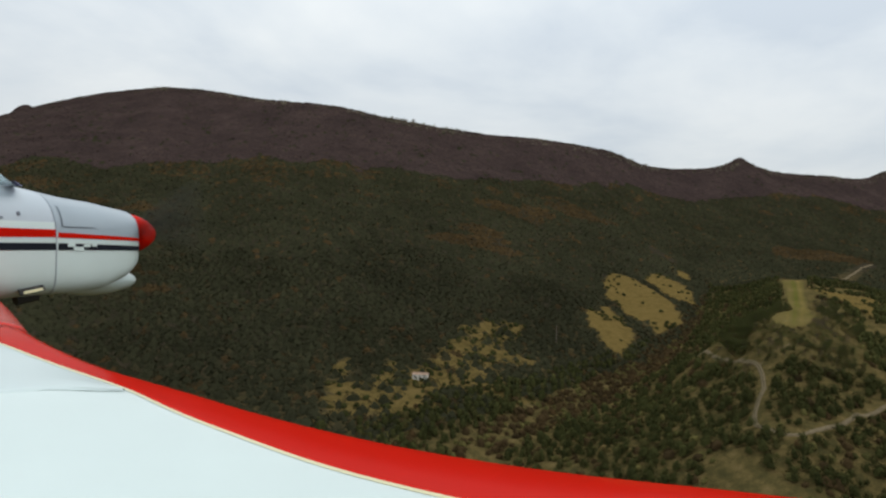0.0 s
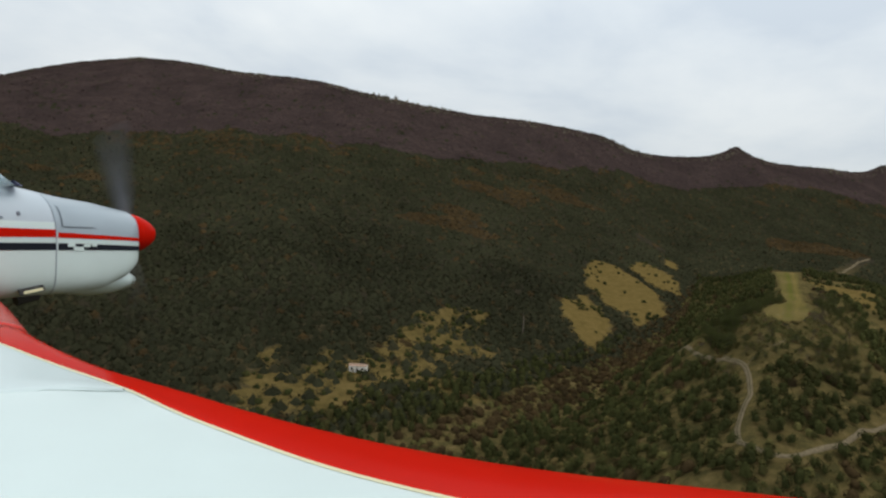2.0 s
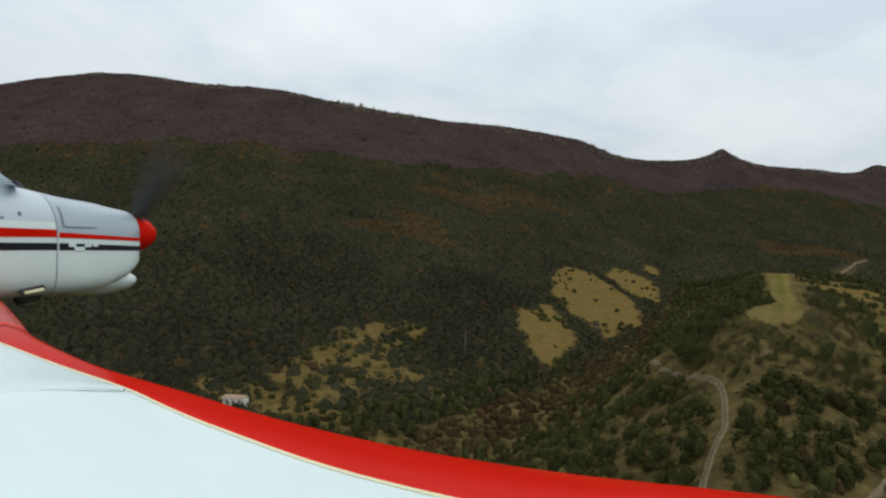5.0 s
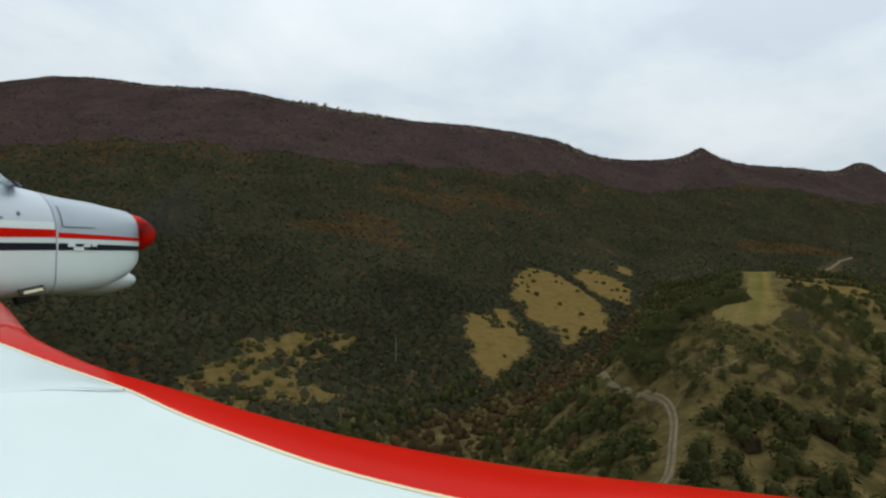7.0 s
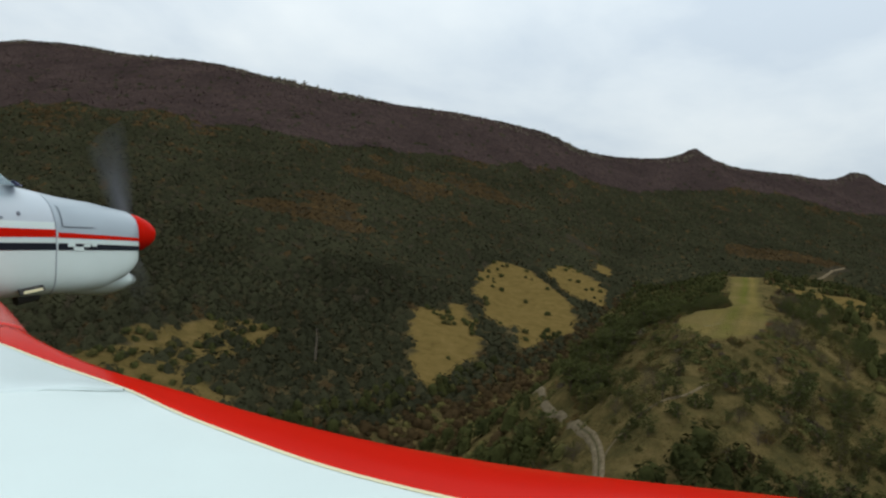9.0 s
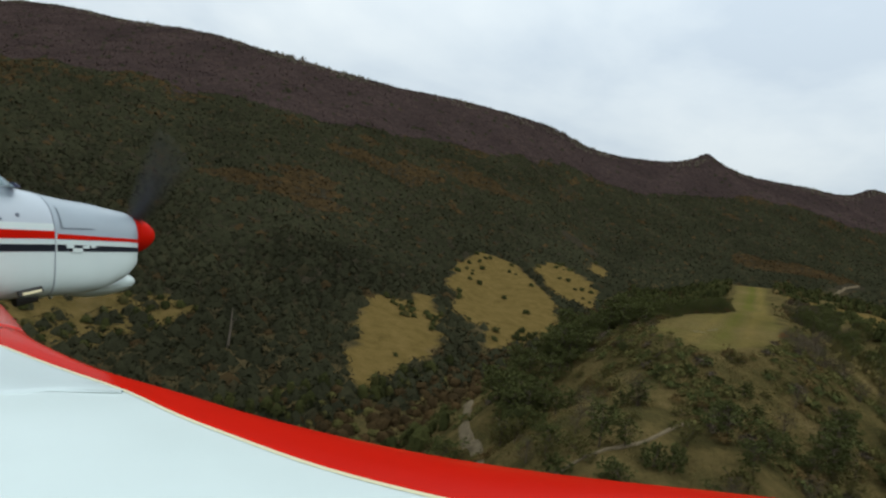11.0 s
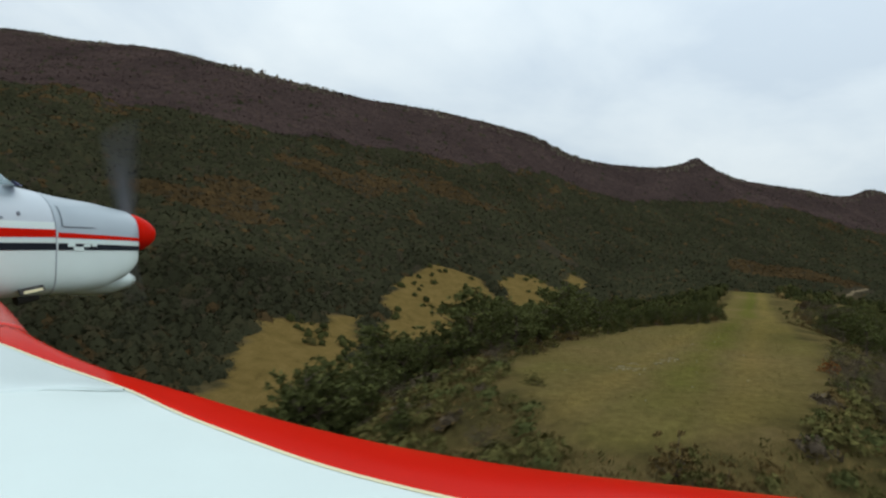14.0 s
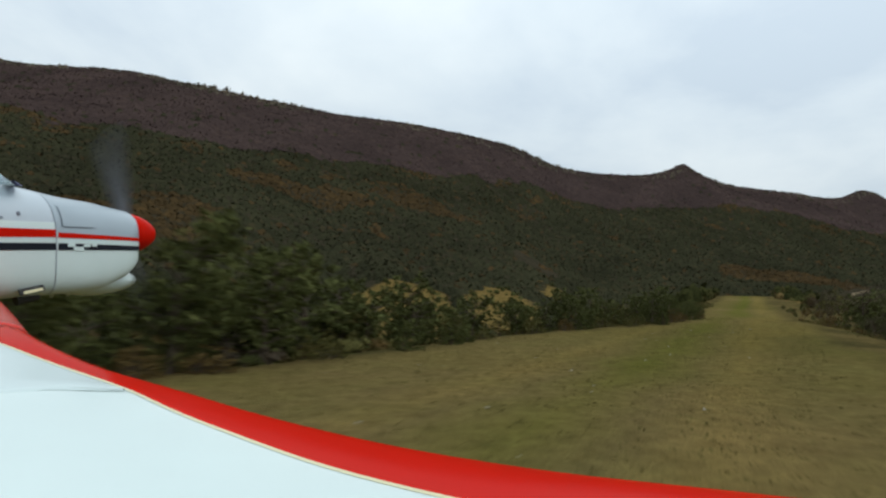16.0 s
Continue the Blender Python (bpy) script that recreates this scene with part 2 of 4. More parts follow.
def curve(v, *pairs):
    """Smooth height along a line through (place, value) pairs."""
    k = np.array([p[0] for p in pairs], float)
    h = np.array([p[1] for p in pairs], float)
    i = np.clip(np.searchsorted(k, v) - 1, 0, len(k) - 2)
    d = np.gradient(h, k)
    w = k[i + 1] - k[i]
    t = np.clip((v - k[i]) / w, 0, 1)
    return ((2 * t**3 - 3 * t**2 + 1) * h[i] + (t**3 - 2 * t**2 + t) * w * d[i]
            + (-2 * t**3 + 3 * t**2) * h[i + 1] + (t**3 - t**2) * w * d[i + 1])


def hashed(ix, iy, seed):
    n = (ix * 374761393 + iy * 668265263 + seed * 974634777) & 0x7FFFFFFF
    n = ((n ^ (n >> 13)) * 1274126177) & 0x7FFFFFFF
    return ((n ^ (n >> 16)) & 0xFFFF) / 65535.0


def value_noise(x, y, seed=0):
    ix, iy = np.floor(x).astype(np.int64), np.floor(y).astype(np.int64)
    fx, fy = x - ix, y - iy
    fx, fy = fx * fx * (3 - 2 * fx), fy * fy * (3 - 2 * fy)
    a, b = hashed(ix, iy, seed), hashed(ix + 1, iy, seed)
    c, d = hashed(ix, iy + 1, seed), hashed(ix + 1, iy + 1, seed)
    return (a + (b - a) * fx) * (1 - fy) + (c + (d - c) * fx) * fy - 0.5


def fbm(x, y, size, seed=0, octaves=4):
    total, amp = 0.0, 1.0
    for o in range(octaves):
        total = total + amp * value_noise(x / size + 17.3 * o, y / size - 9.1 * o, seed + o)
        size, amp = size * 0.5, amp * 0.5
    return total


def along(x, y):
    return DS[0] * x + DS[1] * y, DU[0] * x + DU[1] * y


def strip_edges(s):
    left = curve(s, (424, -2), (430, -8), (440, -12.3), (455, -15.2), (472, -14.8), (488, -13.0), (500, -10.2), (511, -6.2), (522, -4.4), (540, -4.8), (570, -7.6), (640, -9.6), (720, -12), (800, -16.5), (850, -19), (900, -20))
    right = curve(s, (424, -2), (430, 2.2), (440, 5.2), (455, 6.9), (470, 8.0), (490, 8.4), (508, 7.8), (525, 5.8), (560, 5.0), (608, 4.4), (700, 3.4), (800, 2.8), (850, 2.4), (900, 2))
    return left, right


def strip_height(s):
    return curve(s, (400, 23.8), (430, 24.75), (475, 26.35), (520, 28.1), (552, 29.0), (600, 30.6), (720, 36.0), (850, 41.3), (900, 42.5), (960, 43.0), (1100, 46.0))


def ridge_line(x):
    return curve(x, (-4000, 1600), (-1500, 1770), (-1085, 1745), (-790, 1715), (-642, 1685), (-500, 1600), (-373, 1520), (-164, 1415), (0, 1350), (200, 1385), (450, 1440), (850, 1562), (1400, 1716), (2200, 1900), (4000, 2300))


def ridge_height(x):
    return curve(x, (-4000, 160), (-2000, 260), (-1500, 320), (-1085, 409), (-948, 447), (-790, 476), (-642, 486), (-500, 462), (-373, 428), (-164, 391), (-19, 351), (147, 333), (290, 330),
                 (400, 322), (470, 315), (562, 288), (670, 288), (770, 301), (804, 312), (838, 328), (876, 315), (915, 304), (955, 300), (1133, 301), (1270, 305), (1350, 328), (1430, 305), (1600, 270), (2200, 260), (4000, 200))


def foot_line(x):
    return curve(x, (-4000, -900), (-600, -40), (-218, 141), (-43, 266), (97, 380), (222, 500), (313, 631), (371, 713), (440, 850), (520, 850), (700, 840), (1000, 800), (1600, 700), (4000, 300))


def foot_height(x):
    return curve(x, (-4000, -120), (-600, -85), (-218, -66), (-43, -45), (97, -33), (222, -20), (313, 0), (371, 14), (440, 26), (520, 34), (700, 24), (1000, 4), (1600, -30), (4000, -90))


def mountain_share(x, y):
    """0 at the foot of the mountain, 1 on its ridge."""
    yf = foot_line(x)
    return (y - yf) / (ridge_line(x) - yf)


def land(x, y):
    """The height of the bare ground at x, y."""
    x, y = np.asarray(x, float), np.asarray(y, float)
    s, u = along(x, y)
    q = mountain_share(x, y)
    zf, zr = foot_height(x), ridge_height(x)
    qc = np.clip(q, 0, 1)
    m = zf + (zr - zf) * (0.36 * qc + 0.64 * qc**2 + 0.05 * np.sin(qc * np.pi) * np.clip((400 - x) / 300, 0, 1))
    yr = ridge_line(x)
    m = m - np.clip(y - yr, 0, 700) * 0.42 + np.minimum(y - foot_line(x), 0) * 0.13
    relief = np.clip(q * 6, 0, 1) * np.clip((1.02 - q) * 6, 0.0, 1)
    # gullies run down the slope
    gully = fbm(x + 0.25 * y, y * 0.3, 95, 3, 3) * 16 + fbm(x, y, 60, 8, 4) * 7
    m = m + relief * gully
    m = m + 320 * np.exp(-(((x + 1240) / 130) ** 2 + ((y - 2150) / 150) ** 2))
    # the spur that carries the strip
    left, right = strip_edges(s)
    crest = np.where(s < 430, curve(s, (-400, -110), (0, -72), (150, -44), (250, -20), (300, -5), (350, 6.5), (385, 14.2), (410, 20.3), (428, 24.45), (431, 24.78)), strip_height(s))
    widen = np.clip((428 - s) / 60, 0, 1)
    left = left - 0.5 - 3 * widen
    right = right + 1.0 + 5 * widen
    dl, dr = np.maximum(left - u, 0), np.maximum(u - right, 0)
    kl = curve(s, (100, 0.3), (350, 0.5), (430, 0.78), (560, 0.75), (760, 0.5), (900, 0.3))
    kr = curve(s, (100, 0.25), (350, 0.45), (430, 0.7), (480, 0.62), (540, 0.24), (700, 0.2), (900, 0.12))
    drop = kl * (np.sqrt(dl**2 + 30) - 5.48) + kr * (np.sqrt(dr**2 + 36) - 6) + np.maximum(dr - 55, 0) * 0.22
    bumpy = np.clip((dl + dr) / 14 + np.clip((426 - s) / 14, 0, 1.2), 0, 1.4)
    spur = crest - drop + bumpy * (fbm(x, y, 34, 21, 3) * 4.5) + 0.25 * fbm(x, y, 26, 5, 3)
    spur = spur - np.maximum(s - 960, 0) * 0.2
    k = 7.0
    a = np.maximum(spur, m)
    return a + k * np.log1p(np.exp(-np.abs(spur - m) / k)) * np.exp(-np.abs(spur - m) / 30) * np.clip(bumpy * 1.2, 0, 1)

# ---- zones of the land ----
def inside(s, u, poly):
    hit = np.zeros(np.shape(s), bool)
    for (s0, u0), (s1, u1) in zip(poly, poly[1:] + poly[:1]):
        cross = (u0 > u) != (u1 > u)
        hit ^= cross & (s < (s1 - s0) * (u - u0) / (u1 - u0 + 1e-9) + s0)
    return hit


MEADOWS = [
    [(598, -180), (655, -175), (626, -149), (565, -124), (500, -123), (528, -145)],
    [(789, -206), (817, -184), (731, -118), (683, -103), (648, -101), (601, -116), (635, -132), (643, -155), (726, -202)],
    [(828, -179), (891, -167), (812, -112), (757, -102), (754, -127)],
    [(952, -166), (933, -134), (875, -124), (902, -147)],
    [(778, 16), (726, 44), (722, 68), (549, 47), (592, 38), (661, 27), (744, 11)],
]
CLEARING = [(345, -262), (400, -236), (455, -226), (440, -195), (425, -158), (337, -146), (300, -190), (260, -236), (300, -262)]


DRY_PATCH = [(436, -238), (470, -236), (508, -226), (510, -206), (480, -198), (448, -200)]


def wobble(x, y):
    return fbm(x, y, 22, 41, 3) * 10, fbm(x, y, 22, 47, 3) * 10


def on_strip(s, u, grow=0.0):
    left, right = strip_edges(s)
    return (s > 424) & (s < 868) & (u > left - grow) & (u < right + grow)


def on_meadow(x, y):
    s, u = along(x, y)
    ws, wu = wobble(x, y)
    hit = np.zeros(np.shape(s), bool)
    for poly in MEADOWS:
        hit |= inside(s + ws, u + wu * 0.7, poly)
    return hit


def on_clearing(x, y):
    s, u = along(x, y)
    ws, wu = wobble(x, y)
    ragged = fbm(x, y, 46, 53, 4)
    return (inside(s + 2 * ws, u + 2 * wu, CLEARING) & (ragged > -0.12)) | inside(s + ws, u + wu, DRY_PATCH)


def bare_line(x, y):
    """The share of the slope above which the woods are leafless."""
    return np.interp(x, (-700, -577, -300, 77, 446, 900), (0.56, 0.58, 0.675, 0.72, 0.75, 0.80)) + fbm(x, y, 110, 61, 4) * 0.06


# ---- the ground: one sheet out to the horizon ----
def spaced(*runs):
    out = []
    for a, b, step in runs:
        out += list(np.arange(a, b, step))
    return np.array(out)


def build_land():
    ss = spaced((-2600, -400, 100), (-400, 240, 20), (240, 400, 3), (400, 560, 2), (560, 900, 5), (900, 1900, 14), (1900, 2500, 25), (2500, 4200, 100))
    uu = spaced((-3200, -1500, 100), (-1500, -280, 14), (-280, -60, 4), (-60, 50, 2), (50, 130, 6), (130, 600, 20), (600, 2600, 100))
    s, u = np.meshgrid(ss, uu, indexing="ij")
    x, y = DS[0] * s + DU[0] * u, DS[1] * s + DU[1] * u
    z = land(x, y)
    a, b = s.shape
    idx = np.arange(a * b).reshape(a, b)
    q00, q10, q11, q01 = idx[:-1, :-1].ravel(), idx[1:, :-1].ravel(), idx[1:, 1:].ravel(), idx[:-1, 1:].ravel()
    tris = np.concatenate([np.stack([q00, q11, q10], 1), np.stack([q00, q01, q11], 1)])
    me = fast_mesh("ground", np.stack([x.ravel(), y.ravel(), z.ravel()], 1), tris, LAND, True)
    zone = np.zeros((a * b, 4), np.float32)
    left, right = strip_edges(s)
    rag = fbm(x, y, 7, 77, 3) * 2.0
    edge = np.minimum(np.minimum(u - left, right - u), np.minimum(s - 425, 868 - s)) + rag
    zone[:, 0] = np.clip(edge / 1.4 + 0.5, 0, 1).ravel()
    zone[:, 1] = np.maximum(on_meadow(x, y), 0.6 * on_clearing(x, y)).ravel()
    wooded = np.clip(mountain_share(x, y) * 5, 0, 1) * (1 - 0.85 * on_clearing(x, y))
    zone[:, 2] = wooded.ravel()
    mid = (left + right) / 2
    green = np.exp(-(((u - mid - 0.5) / 2.2) ** 2)) * np.clip((s - 535) / 15, 0, 1) + 0.7 * np.exp(-(((u + 2.2) / 1.6) ** 2)) * np.clip((s - 430) / 20, 0, 1) * np.clip((545 - s) / 20, 0, 1)
    pale = np.exp(-(((u - mid - 4.3) / 1.3) ** 2)) * (s > 500) + np.exp(-(((u - 2.6 + (s - 450) * 0.012) / 1.2) ** 2)) + 0.7 * np.exp(-(((u + 6.0) / 1.3) ** 2)) * (s < 560)
    zone[:, 3] = np.clip(0.5 - 0.5 * green + 0.45 * pale + 0.25 * fbm(x, y, 6, 171, 3), 0, 1).ravel()
    share = mountain_share(x, y)
    bare_floor = np.clip((share - bare_line(x, y)) * 30 + 0.5, 0, 1)
    zone[:, 3] = np.where(share > 0.1, bare_floor, zone[:, 3].reshape(s.shape)).ravel()
    me.attributes.new("zone", "FLOAT_COLOR", "POINT").data.foreach_set("color", zone.ravel())
    return tagged(new("ground", me), "wooded valley land with dry scrub and meadows", "ground", kind="structure")


build_land()


def ribbon(name, mat, points, width, lift, label, category, wander=0.0):
    """A strip laid over the land along (s, u) points, with a cambered middle."""
    pts = np.array(points, float)
    d = np.concatenate([[0], np.cumsum(np.hypot(*np.diff(pts, axis=0).T))])
    n = int(d[-1] / 2.0) + 2
    t = np.linspace(0, d[-1], n)
    s = curve(t, *zip(d, pts[:, 0]))
    u = curve(t, *zip(d, pts[:, 1]))
    ds, du = np.gradient(s), np.gradient(u)
    ln = np.hypot(ds, du)
    ps, pu = -du / ln, ds / ln
    verts, cols = [], np.linspace(-0.5, 0.5, 7)
    for i in range(n):
        w = width * (1 + wander * 0.5 * math.sin(i * 1.7) * math.sin(i * 0.43))
        for c in cols:
            a, b = s[i] + ps[i] * w * c, u[i] + pu[i] * w * c
            x, y = DS[0] * a + DU[0] * b, DS[1] * a + DU[1] * b
            verts.append((x, y, float(land(x, y)) + (lift if abs(c) < 0.45 else -0.25)))
    k = len(cols)
    faces = [(i * k + j, i * k + j + 1, (i + 1) * k + j + 1, (i + 1) * k + j) for i in range(n - 1) for j in range(k - 1)]
    ob = new(name, mesh_from(name, verts, faces, mat, True))
    return tagged(ob, label, category, kind="structure")


ROAD = [(470, -66), (447, -52), (432, -46), (416, -36), (396, -27.6), (384, -22), (367, -16.4), (350, -14.3), (330, -13), (314, -15), (302, -15), (288, -10), (286, -4), (288, 3), (300, 12), (314, 18), (346, 31), (372, 52)]
ribbon("road_1", GRAVEL, ROAD, 2.2, 0.36, "pale gravel farm track winding up the spur", "road", 0.12)
ribbon("road_2", RUT, ROAD[4:13], 0.55, 0.43, "grassy middle of the gravel farm track", "road", 0.4)
ribbon("path_1", GRAVEL, [(368, -16.5), (373, -16), (377, -14), (384, -7), (395, -2)], 0.4, 0.16, "narrow trodden footpath on the scrubby slope", "path", 0.4)
ribbon("road_3", GRAVEL, [(1100, 54), (1139, 64), (1178, 75), (1250, 91), (1284, 103)], 3.6, 0.9, "pale forestry track on the far slope", "road", 0.3)


# ---- woods too many to count ----
def icosphere(level):
    if level < 0:  # a shallow cap, for the closed canopy far away
        v = [(0.1, 0, 0.9)] + [(math.cos(i * 1.2566), math.sin(i * 1.2566), -1.0) for i in range(5)]
        return np.array(v), np.array([(0, 1 + i, 1 + (i + 1) % 5) for i in range(5)])
    if level == 0:  # a low dome, for crowns far away
        v = [(0, 0, 1)] + [(0.72 * math.cos(i * 1.2566), 0.72 * math.sin(i * 1.2566), 0.55) for i in range(5)] + [(math.cos(i * 1.2566 + 0.63), math.sin(i * 1.2566 + 0.63), -0.6) for i in range(5)]
        f = [(0, 1 + i, 1 + (i + 1) % 5) for i in range(5)]
        f += [(1 + i, 6 + i, 1 + (i + 1) % 5) for i in range(5)] + [(1 + (i + 1) % 5, 6 + i, 6 + (i + 1) % 5) for i in range(5)]
        return np.array(v), np.array(f)
    bm = bmesh.new()
    bmesh.ops.create_icosphere(bm, subdivisions=level, radius=1.0)
    v = np.array([tuple(p.co) for p in bm.verts])
    f = np.array([[p.index for p in q.verts] for q in bm.faces])
    bm.free()
    return v, f


def woods(name, mat, x, y, wide, tall, level, label, category, rng, rough=0.3, sink=0.15, leaves=0, leaf=0.9):
    """Many crowns in one mesh: each an uneven lump with its own size and lean."""
    v, f = icosphere(level)
    n = len(x)
    shape = v[None] * (1 + rough * rng.uniform(-1, 1, (n, len(v), 1)))
    shape[:, :, 2] += rough * 0.25 * rng.uniform(-1, 1, (n, len(v)))
    if leaves and level == 0:
        shape *= 0.84 if leaves < 60 else 0.64 if leaves > 100 else 0.42
    shape[:, :, :2] *= (wide * 0.5)[:, None, None] * rng.uniform(0.8, 1.2, (n, 1, 2))
    shape[:, :, 2] *= (tall * 0.5)[:, None]
    turn = rng.uniform(0, 6.283, n)
    c, sn = np.cos(turn)[:, None], np.sin(turn)[:, None]
    px = shape[:, :, 0] * c - shape[:, :, 1] * sn + x[:, None]
    py = shape[:, :, 0] * sn + shape[:, :, 1] * c + y[:, None]
    gx = (land(x + 4, y) - land(x - 4, y)) / 8
    gy = (land(x, y + 4) - land(x, y - 4)) / 8
    lean = 1.0 if level < 0 else 0.7  # a closed canopy follows the slope
    pz = shape[:, :, 2] + (land(x, y) + tall * (0.5 - sink))[:, None]
    pz += lean * ((px - x[:, None]) * gx[:, None] + (py - y[:, None]) * gy[:, None])
    verts = np.stack([px, py, pz], 2).reshape(-1, 3)
    tris = (f[None] + (np.arange(n) * len(v))[:, None, None]).reshape(-1, 3)
    if leaves:  # sprays of foliage stand out of the crown
        d = rng.normal(0, 1, (n, leaves, 3))
        d /= np.linalg.norm(d, axis=2, keepdims=True)
        d[:, :, 2] = np.abs(d[:, :, 2]) * 1.1 - 0.3
        out = rng.uniform(0.72, 1.12, (n, leaves, 1)) if leaves < 20 else rng.uniform(0.84 if leaves < 60 else 0.5, 1.16, (n, leaves, 1))
        at = d * out * np.stack([wide, wide, tall], 1)[:, None] * 0.5
        at[:, :, 2] += lean * (at[:, :, 0] * gx[:, None] + at[:, :, 1] * gy[:, None])
        at += np.stack([x, y, land(x, y) + tall * (0.5 - sink)], 1)[:, None]
        # each spray lies roughly along the crown's surface
        face = d + (0, 0, 0.45) + rng.normal(0, 0.3, d.shape)
        face /= np.linalg.norm(face, axis=2, keepdims=True)
        tip = rng.normal(0, leaf * 0.6, (n, leaves, 3, 3)) * (wide / np.mean(wide))[:, None, None, None]
        tip -= np.sum(tip * face[:, :, None], 3, keepdims=True) * face[:, :, None] * (0.85 if leaves < 20 else 0.6)
        extra = (at[:, :, None] + tip).reshape(-1, 3)
        tris = np.concatenate([tris, np.arange(len(extra)).reshape(-1, 3) + len(verts)])
        verts = np.concatenate([verts, extra])
    return tagged(new(name, fast_mesh(name, verts, tris, mat, level <= 0)), label, category, kind="stuff")


def scatter(rng, x0, x1, y0, y1, step):
    nx, ny = int((x1 - x0) / step), int((y1 - y0) / step)
    gx, gy = np.meshgrid(np.arange(nx), np.arange(ny), indexing="ij")
    x = x0 + (gx + rng.uniform(0, 1, gx.shape)) * step
    y = y0 + (gy + rng.uniform(0, 1, gy.shape)) * step
    return x.ravel(), y.ravel()


def build_woods():
    rng = np.random.default_rng(11)
    # far mountainside
    x, y = scatter(rng, -1150, 1650, 250, 1850, 5.5)
    q = mountain_share(x, y)
    s, u = along(x, y)
    seen = ((q > 0.03) | ((s > 872) & (q > -0.5))) & (q < 1.03) & (x > -0.72 * y - 60) & (x < 0.85 * y + 60)
    seen &= np.abs(u - np.interp(s, (1100, 1139, 1178, 1250, 1284), (54, 64, 75, 91, 103))) + 99 * ((s < 1080) | (s > 1290)) > 12
    open_land = on_meadow(x, y) | (on_clearing(x, y) & (rng.uniform(0, 1, len(x)) < 0.72))
    seen &= ~open_land & ~((u > -95) & (s < 900) & (q < 0.06)) & ~on_strip(s, u, 6)
    x, y, q, s, u = (a[seen] for a in (x, y, q, s, u))
    line = bare_line(x, y)
    high = q > line
    patch = fbm(x, y, 105, 71, 4)
    streak = np.exp(-((x - 66) / 75) ** 2 - ((y - 785) / 24) ** 2) + np.exp(-((x - 150) / 60) ** 2 - ((y - 978) / 28) ** 2) + 0.9 * np.exp(-((x - 730) / 95) ** 2 - ((y - 1060) / 60) ** 2)
    brown = ~high & (((patch > 0.40) & (q > 0.3)) | (streak + 0.5 * patch > 0.5))
    rocky = np.exp(-((x - 392) / 34) ** 2 - ((y - 945) / 40) ** 2) + 0.6 * patch > 0.6
    pick = rng.uniform(0, 1, len(x))
    brown |= ~high & (pick < 0.06)
    mixed = ~high & ~brown & (q > line - 0.16) & (fbm(x, y, 60, 81, 3) + (q - line) * 2 > 0.08) & (pick > 0.45)
    bare = high & (pick > 0.18) & (pick < 0.975)
    thinned = high & (pick <= 0.18)
    brown |= mixed
    green = ~bare & ~brown & ~rocky & ~thinned
    near = np.hypot(x - 120, y - 330) + 260 * fbm(x, y, 90, 33, 3) < 400
    size = rng.uniform(0.68, 1.3, len(x))
    for mask, name, mat, wide, tall, lvl, lab, lv in (
        (green & ~near, "evergreen_forest", PINE_FAR, 9.6, 3.4, -1, "dark evergreen oak and pine forest on the mountainside", 7),
        (bare & ~near, "bare_forest", BARE_FAR, 11.0, 2.2, -1, "leafless purple-brown beech forest on the upper slopes", 5),
        (brown & ~near, "brown_forest", BROWN_FAR, 9.0, 2.6, -1, "rusty brown oak thickets on the slope", 7),
        (green & near, "evergreen_wood", PINE_FAR, 8.6, 4.6, -1, "dark evergreen wood above the ravine", 34),
        ((brown | bare) & near, "brown_thicket", BROWN_FAR, 8.0, 3.2, -1, "brown oak scrub beside the ravine", 26),
    ):
        if mask.any():
            woods(name, mat, x[mask], y[mask], wide * size[mask], tall * size[mask], lvl, lab, "forest", rng, 0.24, 0.2, lv, 1.5 if lv < 20 else 1.0)
    # scattered bushes in the meadows and clearings
    x, y = scatter(rng, -120, 560, 300, 900, 5.0)
    ms, mu = along(x, y)
    corner = np.exp(-(((ms - 752) / 30) ** 2 + ((mu + 195) / 12) ** 2))
    keep = (on_meadow(x, y) & ((fbm(x, y, 30, 91, 3) > 0.24) | (rng.uniform(0, 1, len(x)) < 0.035 + 0.5 * corner)) & (rng.uniform(0, 1, len(x)) < 0.75)) | (on_clearing(x, y) & (rng.uniform(0, 1, len(x)) < 0.35))
    x, y = x[keep], y[keep]
    k = rng.uniform(0.6, 1.5, len(x))
    woods("meadow_bushes", PINE_NEAR, x, y, 3.6 * k, 2.6 * k, 0, "low dark bushes dotted over the dry meadows", "bushes", rng, 0.3, 0.15, 24, 0.7)
    # ridge fringe: thin bare crowns against the sky
    x = rng.uniform(-1000, 1500, 1500)
    y = ridge_line(x) + rng.uniform(-28, -3, 1500)
    k = rng.uniform(0.4, 0.8, 1500) * np.clip(0.9 + 1.3 * fbm(x, 0 * x, 70, 15, 3), 0.4, 1.5) * (1 + 0.5 * (np.abs(x + 20) < 30))
    woods("ridge_trees", RIDGE_TWIG, x, y, 7.0 * k, 7.5 * k, -1, "thin leafless trees along the ridge", "trees", rng, 0.3, 0.1, 18, 1.0)
    # the spur: ravine flanks, front slope and the side away from the mountain
    x, y = scatter(rng, -160, 620, -60, 830, 4.6)
    s, u = along(x, y)
    q = mountain_share(x, y)
    left, right = strip_edges(s)
    off = np.maximum(left - u, u - right) * (s > 424) + (s <= 424) * 99
    road = np.full(len(x), 99.0)
    for (a, b), (c, d) in zip(ROAD, ROAD[1:]):
        t = np.clip(((s - a) * (c - a) + (u - b) * (d - b)) / ((c - a) ** 2 + (d - b) ** 2), 0, 1)
        road = np.minimum(road, np.hypot(s - a - t * (c - a), u - b - t * (d - b)))
